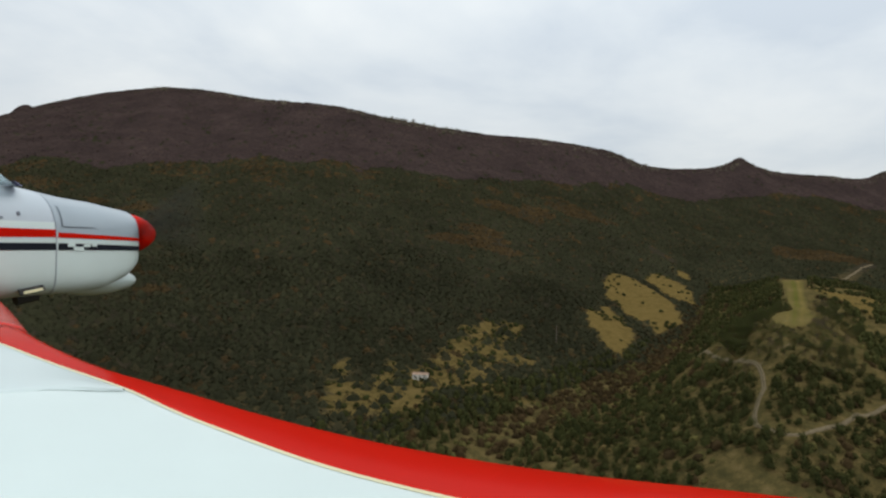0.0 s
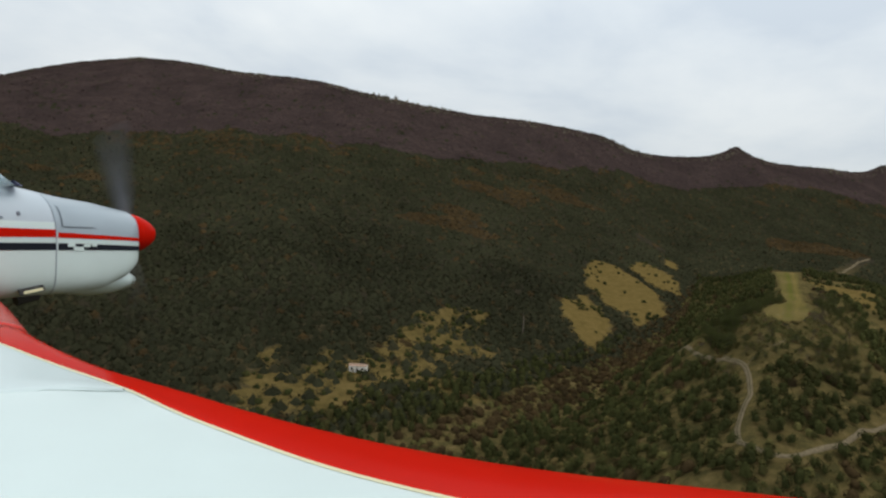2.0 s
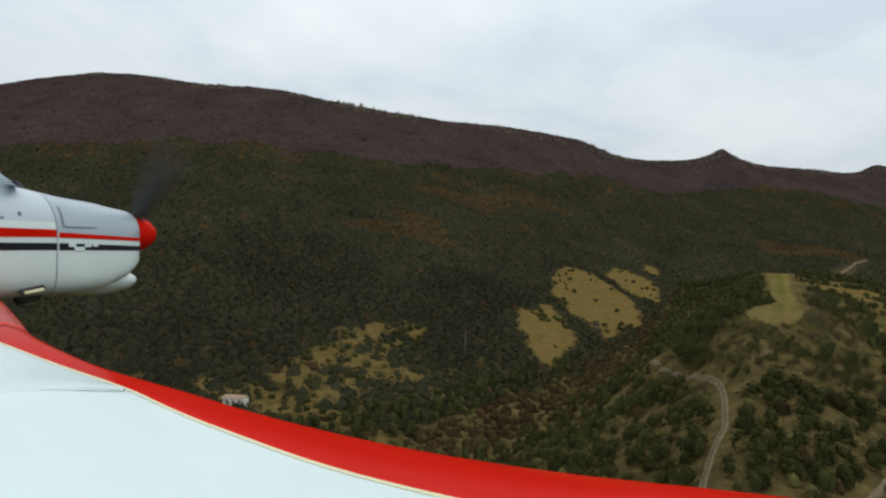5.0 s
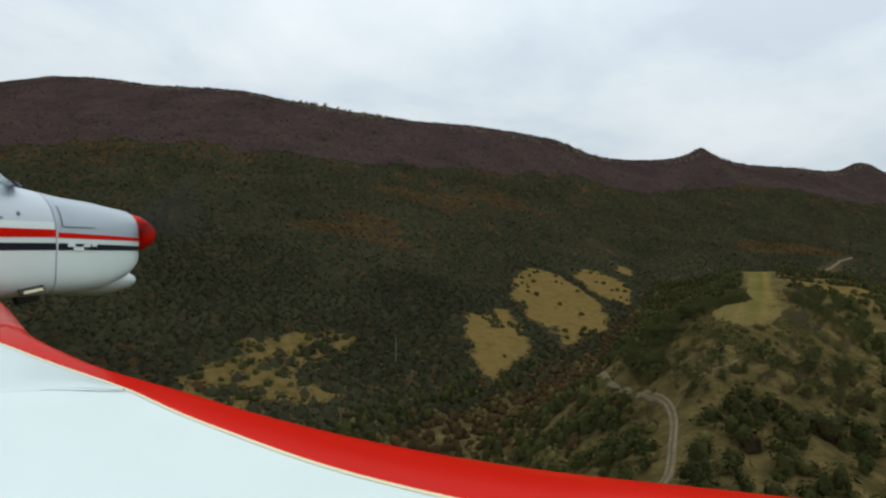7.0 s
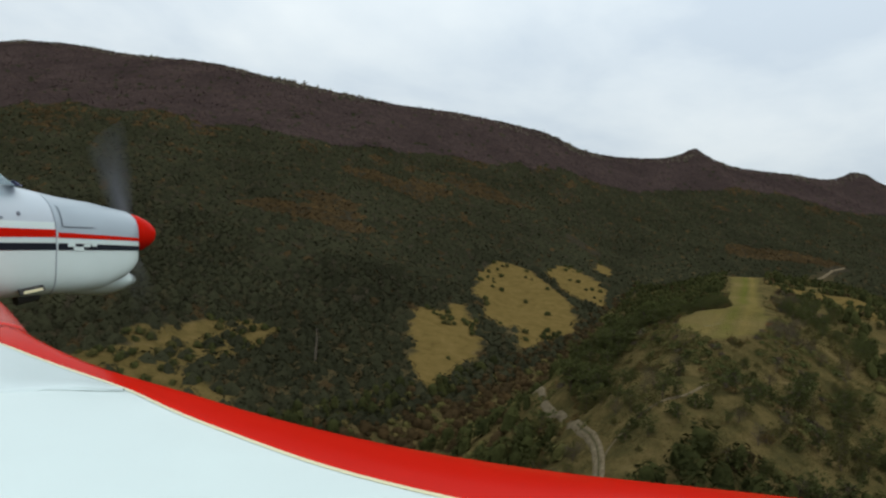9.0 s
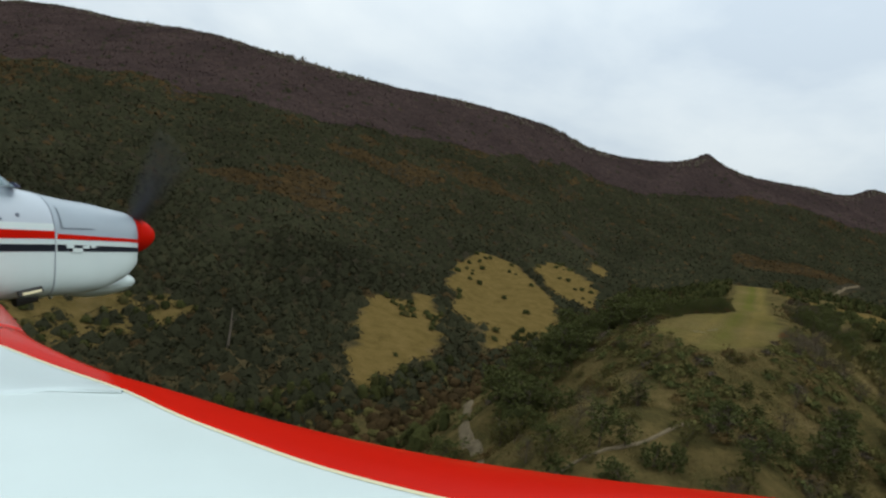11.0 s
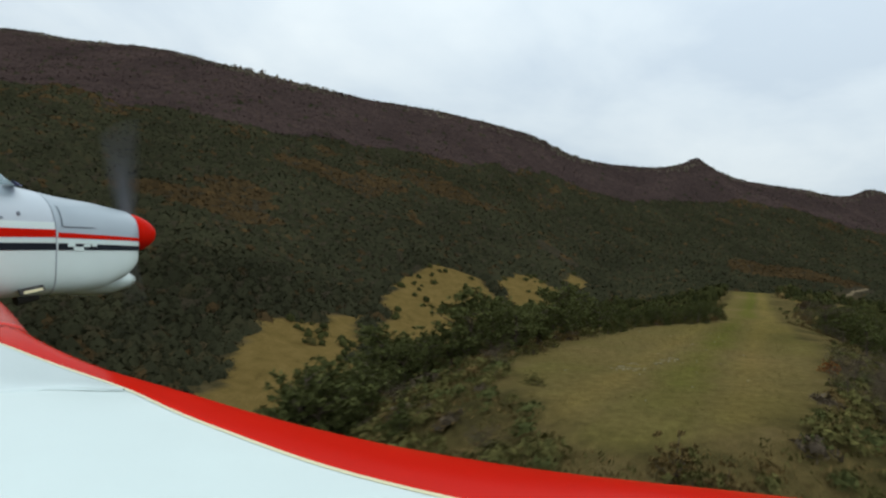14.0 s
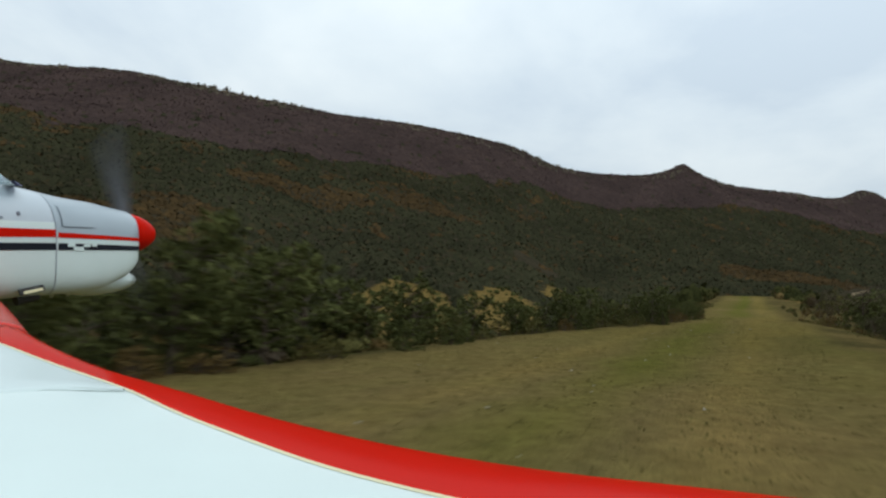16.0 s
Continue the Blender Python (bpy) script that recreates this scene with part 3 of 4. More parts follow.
    cover = fbm(x, y, 42, 101, 4)
    front = (s > 355) & (s < 452) & (u > np.interp(s, (350, 367, 384, 396, 416, 440), (-13, -15, -21, -27, -33, -30))) & (u < 18)
    brook = np.interp(s, (300, 355, 415, 526, 701, 915), (-141, -132, -118, -100, -100, -118))
    ravine = np.abs(u - brook) < 13
    flank = (u > brook + 10) & (u < -66) & (s > 330) & (s < 575)
    lower = u > np.interp(s, (300, 340, 362, 374, 394, 420, 490, 520), (-13, -12, -9, 3, 14, 20, 36, 60))
    thick = np.where(u < -24, -0.34, -0.16)
    thick = np.where(flank, -0.2, thick)
    thick = np.where((s < 284) & (u > -20), -0.2, thick)
    thick = np.where(lower & (s > 284) & (s < 520), -0.3, thick)
    thick = np.where(front & ~lower, 0.20, thick)
    thick = np.where((s > 432) & (u < left) & ~flank, -0.35, thick)
    thick = np.where((s > 462) & (u > right) & (u < 42) & (s < 610), -0.30, thick)
    thick = np.where(ravine, -0.45, thick)
    keep = (q < 0.06) & (off > 5.0) & (road > 3.7) & (cover > thick) & ~on_meadow(x, y) & (s < 900) & (u > -330) & (u < 190) & ~((s < 150) & (u < -260))
    nearest = (s > 372) & (s < 600) & (u > np.where(s < 432, -27, -48)) & (u < 34)
    far = keep & ~nearest
    pick = rng.uniform(0, 1, len(x))
    k = rng.uniform(0.5, 1.25, len(x))
    pick = np.where(flank, 0.35 + 0.65 * pick, pick)
    pick = np.where(ravine, 0.80 + 0.2 * pick, pick)
    close = (s > 235) & (s < 400) & (u > -95)
    g = far & (pick < 0.66) & ~close
    woods("hillside_wood", PINE_NEAR, x[g], y[g], 4.6 * k[g], 6.4 * k[g], 0, "dark green pines and holm oaks on the spur", "trees", rng, 0.25, 0.12, 32, 0.85)
    g = far & (pick < 0.66) & close
    woods("roadside_wood", PINE_NEAR, x[g], y[g], 5.0 * k[g], 6.2 * k[g], 0, "dark green pines beside the gravel track", "trees", rng, 0.35, 0.12, 105, 0.6)
    g = far & (pick >= 0.66) & (pick < 0.85)
    woods("hillside_scrub", SCRUB_FAR, x[g], y[g], 3.8 * k[g], 3.0 * k[g], 0, "olive green scrub on the spur", "bushes", rng, 0.3, 0.15, 34, 0.65)
    g = far & (pick >= 0.85)
    woods("hillside_thicket", BROWN_FAR, x[g], y[g], 5.4 * k[g], 3.6 * k[g], 0, "brown leafless thickets on the spur", "bushes", rng, 0.3, 0.15, 34, 0.7)
    # low scrub round the rim of the grass and on the spur's shoulders
    x, y = scatter(rng, 130, 290, 300, 440, 1.9)
    s, u = along(x, y)
    near = (s > 392) & (s < 482) & (u > -50) & (u < 25) & ~on_strip(s, u, 1.3)
    rim = on_strip(s, u, 9)
    near &= fbm(x, y, 11, 141, 3) > np.where(rim, -0.10, 0.12)
    x, y, rim = x[near], y[near], rim[near]
    k = rng.uniform(0.5, 1.25, len(x)) * np.where(rim, 0.85, 1.15)
    pick = rng.uniform(0, 1, len(x))
    for name, mat, lo, hi, lab in (
        ("low_scrub", OAK_LEAF, 0.0, 0.54, "low olive green scrub round the rim of the grass"),
        ("dark_scrub", PINE_LEAF, 0.54, 0.80, "low dark juniper scrub round the rim of the grass"),
        ("dry_scrub", DRY_LEAF, 0.80, 0.90, "low dry brown scrub round the rim of the grass"),
        ("twiggy_scrub", TWIG, 0.90, 1.01, "leafless grey-purple scrub round the rim of the grass"),
    ):
        g = (pick >= lo) & (pick < hi)
        woods(name, mat, x[g], y[g], 1.9 * k[g], 1.15 * k[g], 0, lab, "bushes", rng, 0.35, 0.1, 88, 0.27)
    return rng


build_woods()


# ---- trees and bushes beside the strip ----
def limb(verts, faces, a, b, r0, r1, seg=6):
    a, b = np.array(a, float), np.array(b, float)
    d = (b - a) / (np.linalg.norm(b - a) + 1e-9)
    e = np.cross(d, (0.3, 0.9, 0.2))
    e /= np.linalg.norm(e)
    g = np.cross(d, e)
    base = len(verts)
    for p, r in ((a, r0), (b, r1)):
        for i in range(seg):
            t = 2 * math.pi * i / seg
            verts.append(tuple(p + r * (math.cos(t) * e + math.sin(t) * g)))
    for i in range(seg):
        faces.append((base + i, base + (i + 1) % seg, base + seg + (i + 1) % seg))
        faces.append((base + i, base + seg + (i + 1) % seg, base + seg + i))


def sprays(rng, centres, count, reach, wide):
    """Tufts of narrow leaves round each centre."""
    c = np.repeat(np.array(centres), count, axis=0)
    n = len(c)
    d = rng.normal(0, 1, (n, 3))
    d /= np.linalg.norm(d, axis=1, keepdims=True)
    d[:, 2] = d[:, 2] * 0.75 + 0.15
    e = np.cross(d, rng.normal(0, 1, (n, 3)))
    e /= np.linalg.norm(e, axis=1, keepdims=True)
    r = reach * rng.uniform(0.55, 1.15, (n, 1))
    w = wide * rng.uniform(0.6, 1.3, (n, 1))
    tri = np.stack([c + d * r, c + d * r * 0.25 + e * w, c + d * r * 0.15 - e * w], 1)
    return tri.reshape(-1, 3), np.arange(3 * n).reshape(-1, 3)


def tree(name, label, rng, height, leaf_mat, kind):
    """A tapered, crooked trunk with limbs and a crown of many sprays."""
    root = new(name)
    tagged(root, label, "tree", "trees along the airstrip")
    tv, tf, lv, lf, tufts = [], [], [], [], []
    p, way, top = np.zeros(3) + (0, 0, -0.4), np.array([0.0, 0, 1]), height
    knots = [p]
    for i in range(7):
        way = way + rng.normal(0, 0.10, 3) * (1, 1, 0.2)
        p = p + way / np.linalg.norm(way) * (height * 0.92 + 0.4) / 7
        knots.append(p)
    r0 = 0.028 * height
    for i in range(7):
        limb(tv, tf, knots[i], knots[i + 1], r0 * (1 - i / 7.6), r0 * (1 - (i + 1) / 7.6), 8)
    low = 0.18 if kind != "pine" else 0.24
    for i in range(26):
        t = low + (1 - low) * (i + rng.uniform(0, 1)) / 26
        k = min(int(t * 7), 6)
        a = knots[k] + (knots[k + 1] - knots[k]) * (t * 7 - k)
        ang = rng.uniform(0, 6.283)
        spread = height * (0.34 * math.sin(math.pi * min(0.25 + 0.75 * (1 - t), 1)) + 0.05) * rng.uniform(0.65, 1.25)
        b = a + np.array([math.cos(ang) * spread, math.sin(ang) * spread, spread * rng.uniform(0.15, 0.7)])
        mid = (a + b) / 2 + rng.normal(0, 0.08, 3) * spread
        limb(lv, lf, a, mid, r0 * 0.28, r0 * 0.18, 4)
        limb(lv, lf, mid, b, r0 * 0.18, r0 * 0.06, 4)
        for _ in range(5):
            tufts.append(b + rng.normal(0, 0.16 * spread + 0.10, 3) * (1, 1, 0.6))
        for _ in range(3):
            tufts.append(mid + rng.normal(0, 0.20 * spread + 0.08, 3) * (1, 1, 0.6))
        if kind == "bare":
            for _ in range(4):
                c = b + rng.normal(0, 0.35 * spread + 0.1, 3) + (0, 0, 0.25 * spread)
                limb(lv, lf, mid + (b - mid) * rng.uniform(0.2, 1), c, r0 * 0.08, r0 * 0.02, 3)
    part("trunk", fast_mesh("trunk", tv, tf, BARK, True), root)
    part("branching", fast_mesh("branching", lv, lf, BARK if kind != "bare" else TWIG, True), root)
    if kind == "pine":
        v, f = sprays(rng, tufts, 8, 0.084 * height, 0.026 * height)
    elif kind == "oak":
        v, f = sprays(rng, tufts, 10, 0.058 * height, 0.029 * height)
    else:
        v, f = sprays(rng, tufts, 5, 0.10 * height, 0.004 * height)
    part("crown", fast_mesh("crown", v, f, leaf_mat), root)
    return root


def bush(name, label, rng, wide, tall, leaf_mat, count=70):
    """A low rounded bush: stems from one root and lumps of leaves."""
    root = new(name)
    tagged(root, label, "bush", "bushes beside the airstrip")
    sv, sf, tufts = [], [], []
    for _ in range(count):
        d = rng.normal(0, 1, 3)
        d /= np.linalg.norm(d)
        d[2] = abs(d[2])
        k = rng.uniform(0.35, 1.0) ** 0.6 * (1 + 0.25 * math.sin(3 * math.atan2(d[1], d[0]) + wide))
        tufts.append(d * k * (wide / 2, wide / 2, tall) - (0, 0, 0.05))
    for t in tufts[:14]:
        limb(sv, sf, (0, 0, -0.25), t, 0.035, 0.012, 4)
    part("stem", fast_mesh("stem", sv, sf, BARK), root)
    v, f = sprays(rng, tufts, 15, 0.10 * tall + 0.07, 0.032 * tall + 0.02)
    part("foliage", fast_mesh("foliage", v, f, leaf_mat), root)
    return root


def plant_all():
    rng = np.random.default_rng(5)
    pines = [tree("pine_tree", "dark green scots pine beside the grass strip", rng, h, PINE_LEAF, "pine") for h in (7.0, 6.0, 5.2)]
    oaks = [tree("oak_tree", "olive green holm oak on the scrubby slope", rng, h, OAK_LEAF, "oak") for h in (4.6, 3.8)]
    bares = [tree("bare_tree", "leafless grey-purple young oak among the scrub", rng, h, TWIG, "bare") for h in (4.8, 3.6)]
    bushes = [bush("bush", "low olive green boxwood bush on dry ground", rng, 2.6, 1.5, OAK_LEAF), bush("bush", "rounded dark juniper bush on dry ground", rng, 2.0, 1.8, PINE_LEAF),
              bush("bush", "rusty brown oak bush with dry leaves", rng, 2.2, 1.3, DRY_LEAF)]
    orange = bush("bush", "rusty orange oak bush at the rim of the grass", rng, 2.0, 1.1, RUST_LEAF)
    used = set()

    def put(kinds, s, u, lo=0.75, hi=1.25):
        ob = kinds[int(rng.integers(len(kinds)))]
        for (a, b), (c, d) in zip(ROAD, ROAD[1:]):
            t = min(max(((s - a) * (c - a) + (u - b) * (d - b)) / ((c - a) ** 2 + (d - b) ** 2), 0), 1)
            if math.hypot(s - a - t * (c - a), u - b - t * (d - b)) < 2.7:
                return
        x, y = DS[0] * s + DU[0] * u, DS[1] * s + DU[1] * u
        if bool(on_meadow(np.array(x), np.array(y))):
            return
        k = rng.uniform(lo, hi)
        m = pose(x, y, float(land(x, y)) - 0.05, 0, 0, rng.uniform(0, 360))
        if ob.name not in used:
            used.add(ob.name)
            ob.matrix_basis = m @ Matrix.Scale(k, 4)
        else:
            made = copy_thing(ob, m)
            made.scale = (k, k, k * rng.uniform(0.9, 1.12))

    # the pine belt on the mountain side of the strip
    s = 449.0
    while s < 612:
        left, _ = (float(v) for v in strip_edges(np.array(s)))
        for row, gap in enumerate((1.6, 5.0, 8.5, 12.5, 17.0)):
            if rng.uniform() < (0.9, 0.97, 0.95, 0.9, 0.7)[row]:
                put(pines if rng.uniform() < 0.78 else oaks, s + rng.uniform(-1.5, 1.5), left - gap - rng.uniform(0, 2.5), *(v * float(np.interp(s, (450, 460, 488, 515), (0.9, 0.84, 0.84, 0.5))) for v in ((0.35, 1.0) if row == 0 else (0.6, 1.3))))
        if rng.uniform() < 0.85:
            put(bushes, s + rng.uniform(-2, 2), left + rng.uniform(-1.6, 0.2), 0.5, 1.0)
        s += rng.uniform(2.7, 3.6) if s < 520 else rng.uniform(3.4, 4.8)
    # lower pines on the flank below the belt
    for _ in range(46):
        put(pines + oaks, rng.uniform(405, 470), rng.uniform(-46, -26), 0.6, 1.1)
    for _ in range(24):
        put(pines, rng.uniform(436, 520), rng.uniform(-52, -28), 0.8, 1.2)
    for _ in range(9):
        put(pines[:2], rng.uniform(416, 438), rng.uniform(-36, -27), 0.9, 1.2)
    # the falling side: bushes and small trees under the strip's edge
    s = 438.0
    while s < 610:
        _, right = (float(v) for v in strip_edges(np.array(s)))
        for row, gap in enumerate((1.6, 5.0, 10.0, 16.0)):
            if rng.uniform() < 0.82 and (row or s > 478):
                put(bushes + bushes[2:] + (oaks if row > 1 else []) + (pines[2:] if row > 2 else []) + (bares if row > 0 else []), s + rng.uniform(-1.5, 1.5), right + gap + (1.5 if s < 470 else 0) + rng.uniform(0, 3), *((0.35, 0.55) if row == 0 else (0.5, 0.8) if s < 525 else (0.7, 1.1)))
        s += rng.uniform(4.4, 6.2)
    # front slope of the spur: scrub with a few trees
    for _ in range(105):
        put(bushes + bushes[:2], rng.uniform(366, 424), rng.uniform(-36, 24), 0.6, 1.5)
    for _ in range(56):
        put(pines[1:] + oaks, rng.uniform(366, 430), rng.uniform(13, 34), 0.5, 0.9)
    # the dark wood below the falling side
    for _ in range(70):
        a = rng.uniform(474, 585)
        put(pines + oaks[:1], a, float(strip_edges(np.array(a))[1]) + rng.uniform(7, 30), 0.5, 0.8)
    # leafless bushes under the rim
    for _ in range(18):
        a = rng.uniform(428, 470)
        put(bares, a, float(strip_edges(np.array(a))[1]) + rng.uniform(1.5, 11), 0.4, 0.7)
    for _ in range(14):
        put(pines[2:], rng.uniform(372, 404), rng.uniform(-22, 12), 0.4, 0.7)
    for _ in range(12):
        put(bares, rng.uniform(385, 424), rng.uniform(-8, 24), 0.45, 0.7)
    for _ in range(26):
        put(oaks + pines[2:] + bares, rng.uniform(366, 401), rng.uniform(-26, 26), 0.55, 0.95)
    for _ in range(22):
        put(bushes, rng.uniform(428, 450), rng.uniform(-25, -16), 0.6, 1.0)
    # low scrub crowding the rim of the grass
    for _ in range(40):
        a, b = rng.uniform(404, 474), rng.uniform(-26, 21)
        if not bool(on_strip(np.array(a), np.array(b), 1.1)) and not (a < 424 and rng.uniform() < 0.3):
            put(bushes + bushes[2:] + bares[1:], a, b, 0.3, 0.75)
    put([orange], 459.5, 8.3, 0.95, 1.0)
    put([bushes[0]], 434.6, -9.6, 0.6, 0.65)


plant_all()


def tussocks(name, mat, s, u, size, height, blades, rng, label, thin=0.11):
    """Tufts of upright blades over the ground, joined."""
    x, y = DS[0] * s + DU[0] * u, DS[1] * s + DU[1] * u
    base = np.stack([x, y, land(x, y)], 1)
    n = len(x)
    off = rng.normal(0, 1, (n, blades, 3)) * (1, 1, 0) * size[:, None, None] * 0.5
    lean = rng.normal(0, 0.75, (n, blades, 3)) * (1, 1, 0) * height[:, None, None] + (0, 0, 1) * height[:, None, None] * rng.uniform(0.5, 1.2, (n, blades, 1))
    ang = rng.uniform(0, 6.283, (n, blades))
    w = np.stack([np.cos(ang), np.sin(ang), 0 * ang], 2) * size[:, None, None] * thin
    at = base[:, None] + off - (0, 0, 0.03)
    tri = np.stack([at + lean, at + w, at - w], 2).reshape(-1, 3)
    return tagged(new(name, fast_mesh(name, tri, np.arange(len(tri)).reshape(-1, 3), mat)), label, "grass", kind="stuff")


def ground_cover():
    rng = np.random.default_rng(9)
    s, u = rng.uniform(430, 540, 26000), rng.uniform(-19, 6, 26000)
    ok = on_strip(s, u) & (rng.uniform(0, 1, len(s)) < 1.25 - (s - 430) / 110)
    s, u = s[ok], u[ok]
    k = rng.uniform(0.5, 1.3, len(s))
    tussocks("grass", GRASS_BLADE, s, u, 0.16 * k, 0.07 * k, 5, rng, "short dry winter grass on the strip", 0.18)
    # heath and dry grass on the slopes
    s, u = rng.uniform(366, 540, 34000), rng.uniform(-40, 34, 34000)
    x, y = DS[0] * s + DU[0] * u, DS[1] * s + DU[1] * u
    ok = ~on_strip(s, u, 1.8) & (fbm(x, y, 9, 131, 3) > np.where(s > 400, -0.25, -0.05))
    s, u = s[ok], u[ok]
    k = rng.uniform(0.5, 1.5, len(s))
    half = rng.uniform(0, 1, len(s)) < 0.55
    tussocks("heath", SCRUB_FAR, s[half], u[half], 0.8 * k[half], 0.20 * k[half], 8, rng, "olive heath and broom between the bushes", 0.07)
    tussocks("dry_grass", DRY_LEAF, s[~half], u[~half], 0.8 * k[~half], 0.17 * k[~half], 6, rng, "dry brown grass and bracken on the slope", 0.07)
    # stones on the strip, some of them in pale clusters
    clusters = [(446.4, -6.6), (447.4, -6.0), (448.1, -5.6), (452.8, -4.7), (455.5, -4.3), (457.1, -4.0), (448.2, -6.9), (450.7, -6.3)]
    v, f = icosphere(1)
    for i in range(128):
        a, b = rng.uniform(432, 520), rng.uniform(-16, 3)
        if i >= 48:
            ca, cb = clusters[i % len(clusters)]
            a, b = ca + rng.normal(0, 0.35), cb + rng.normal(0, 0.45)
        if not bool(on_strip(np.array(a), np.array(b), -0.5)):
            continue
        r = rng.uniform(0.03, 0.075)
        shape = v * (1 + rng.uniform(-0.25, 0.25, (len(v), 1))) * (r, r * rng.uniform(0.6, 1), r * 0.55)
        x, y = DS[0] * a + DU[0] * b, DS[1] * a + DU[1] * b
        ob = new("stone", fast_mesh("stone", shape, f, STONE))
        ob.location = (x, y, float(land(x, y)) + r * 0.2)
        tagged(ob, "small pale limestone lying in the grass", "stone", "stones on the strip")


ground_cover()


# ---- the house in the clearing ----
def house():
    x, y = DS[0] * 348 + DU[0] * -213, DS[1] * 348 + DU[1] * -213
    z = float(land(x, y))
    root = new("house")
    tagged(root, "small pale stone farmhouse with low tiled roof", "house")
    root.matrix_basis = pose(x, y, z, 0, 0, -12)
    w, d, h, th = 9.6, 5.0, 3.2, 0.45
    part("wall", box_mesh("wall", (4.2, th, h + 2), (-w / 2 + 2.1, -d / 2, h / 2 - 1), WALL, 0.04), root)
    part("wall", box_mesh("wall", (4.4, th, h + 2), (w / 2 - 2.2, -d / 2, h / 2 - 1), WALL, 0.04), root)
    part("lintel", box_mesh("lintel", (2.4, th - 0.02, 1.0), (-0.1, -d / 2, h - 0.5), WALL, 0.03), root)
    part("wall", box_mesh("wall", (w, th, h + 2), (0, d / 2, h / 2 - 1), WALL, 0.04), root)
    for sx in (-1, 1):
        part("wall", box_mesh("wall", (th, d - th - 0.01, h + 2), (sx * (w / 2 - th / 2), 0, h / 2 - 1), WALL, 0.04), root)
    part("door", box_mesh("door", (2.3, 0.1, 2.4), (-0.1, -d / 2 + 0.12, 1.2), DARK, 0.02), root, "dark barn door")
    for px in (-3.2, 2.9):
        win = part("window", box_mesh("window", (0.9, 0.06, 1.1), (px, -d / 2 - th / 2 - 0.02, 1.9), DARK, 0.01), root)
        part("sill", box_mesh("sill", (1.1, 0.18, 0.08), (px, -d / 2 - th / 2 - 0.07, 1.31), STONE, 0.01), win)
    for sy, tilt in ((-1, 17), (1, -17)):
        part("roof", box_mesh("roof", (w + 0.8, d / 2 + 0.75, 0.14), (0, 0, 0), TILE, 0.03), root).matrix_local = pose(0, sy * (d / 4 + 0.18), h + 0.55, tilt, 0, 0)
    part("ridge_cap", tube_mesh("ridge_cap", TILE, (-w / 2 - 0.4, 0, h + 1.05), (w / 2 + 0.4, 0, h + 1.05), 0.14), root)


def tube_mesh(name, mat, a, b, r):
    v, f = [], []
    limb(v, f, a, b, r, r, 8)
    return fast_mesh(name, v, f, mat, True)


house()


# a dead trunk stands pale in the wood
def dead_trunk():
    x, y = 123.0, 508.0
    root = new("dead_tree")
    tagged(root, "pale barkless dead trunk standing in dark wood", "tree")
    root.location = (x, y, float(land(x, y)))
    v, f = [], []
    limb(v, f, (0, 0, -1), (0.3, 0, 8), 0.5, 0.35, 7)
    limb(v, f, (0.3, 0, 8), (0.1, 0.2, 15), 0.35, 0.12, 7)
    part("trunk", fast_mesh("trunk", v, f, TIMBER, True), root)
    v, f = [], []
    limb(v, f, (0.25, 0, 9), (2.2, 0.5, 11.5), 0.14, 0.05, 5)
    part("limb", fast_mesh("limb", v, f, TIMBER, True), root)


dead_trunk()


# ---- the light aircraft that carries the camera on its right wing ----
# its own axes: x to the right, y ahead, z up, from the camera's mount
AXIS = -4.3
MOUNT = Matrix(((math.cos(radians(29)), math.sin(radians(29)), 0, 0), (0, 0, 1, 0), (math.sin(radians(29)), -math.cos(radians(29)), 0, 0), (0, 0, 0, 1)))
BODY = ((2.93, 0.19, 0.262, -0.09), (2.90, 0.235, 0.276, -0.13), (2.8, 0.29, 0.290, -0.20), (2.6, 0.35, 0.323, -0.268), (2.4, 0.395, 0.342, -0.285), (2.22, 0.42, 0.372, -0.288),
        (1.95, 0.455, 0.415, -0.292), (1.5, 0.50, 0.43, -0.30), (0.5, 0.53, 0.44, -0.33), (-0.8, 0.48, 0.37, -0.28), (-2.2, 0.28, 0.32, -0.10), (-3.5, 0.06, 0.29, 0.12))


def body_at(f):
    cols = list(zip(*sorted(BODY)))
    return [float(np.interp(f, cols[0], c)) for c in cols[1:]]


def side(f, z, grow=0.0):
    """Half width of the fuselage at station f and height z."""
    w, top, bot = body_at(f)
    c, h = (top + bot) / 2, (top - bot) / 2
    e = 2.5 if z > c else 6.0  # slab sides below, rounder above
    return w * max(1 - abs((z - c) / h) ** e, 0) ** (1 / e) + grow


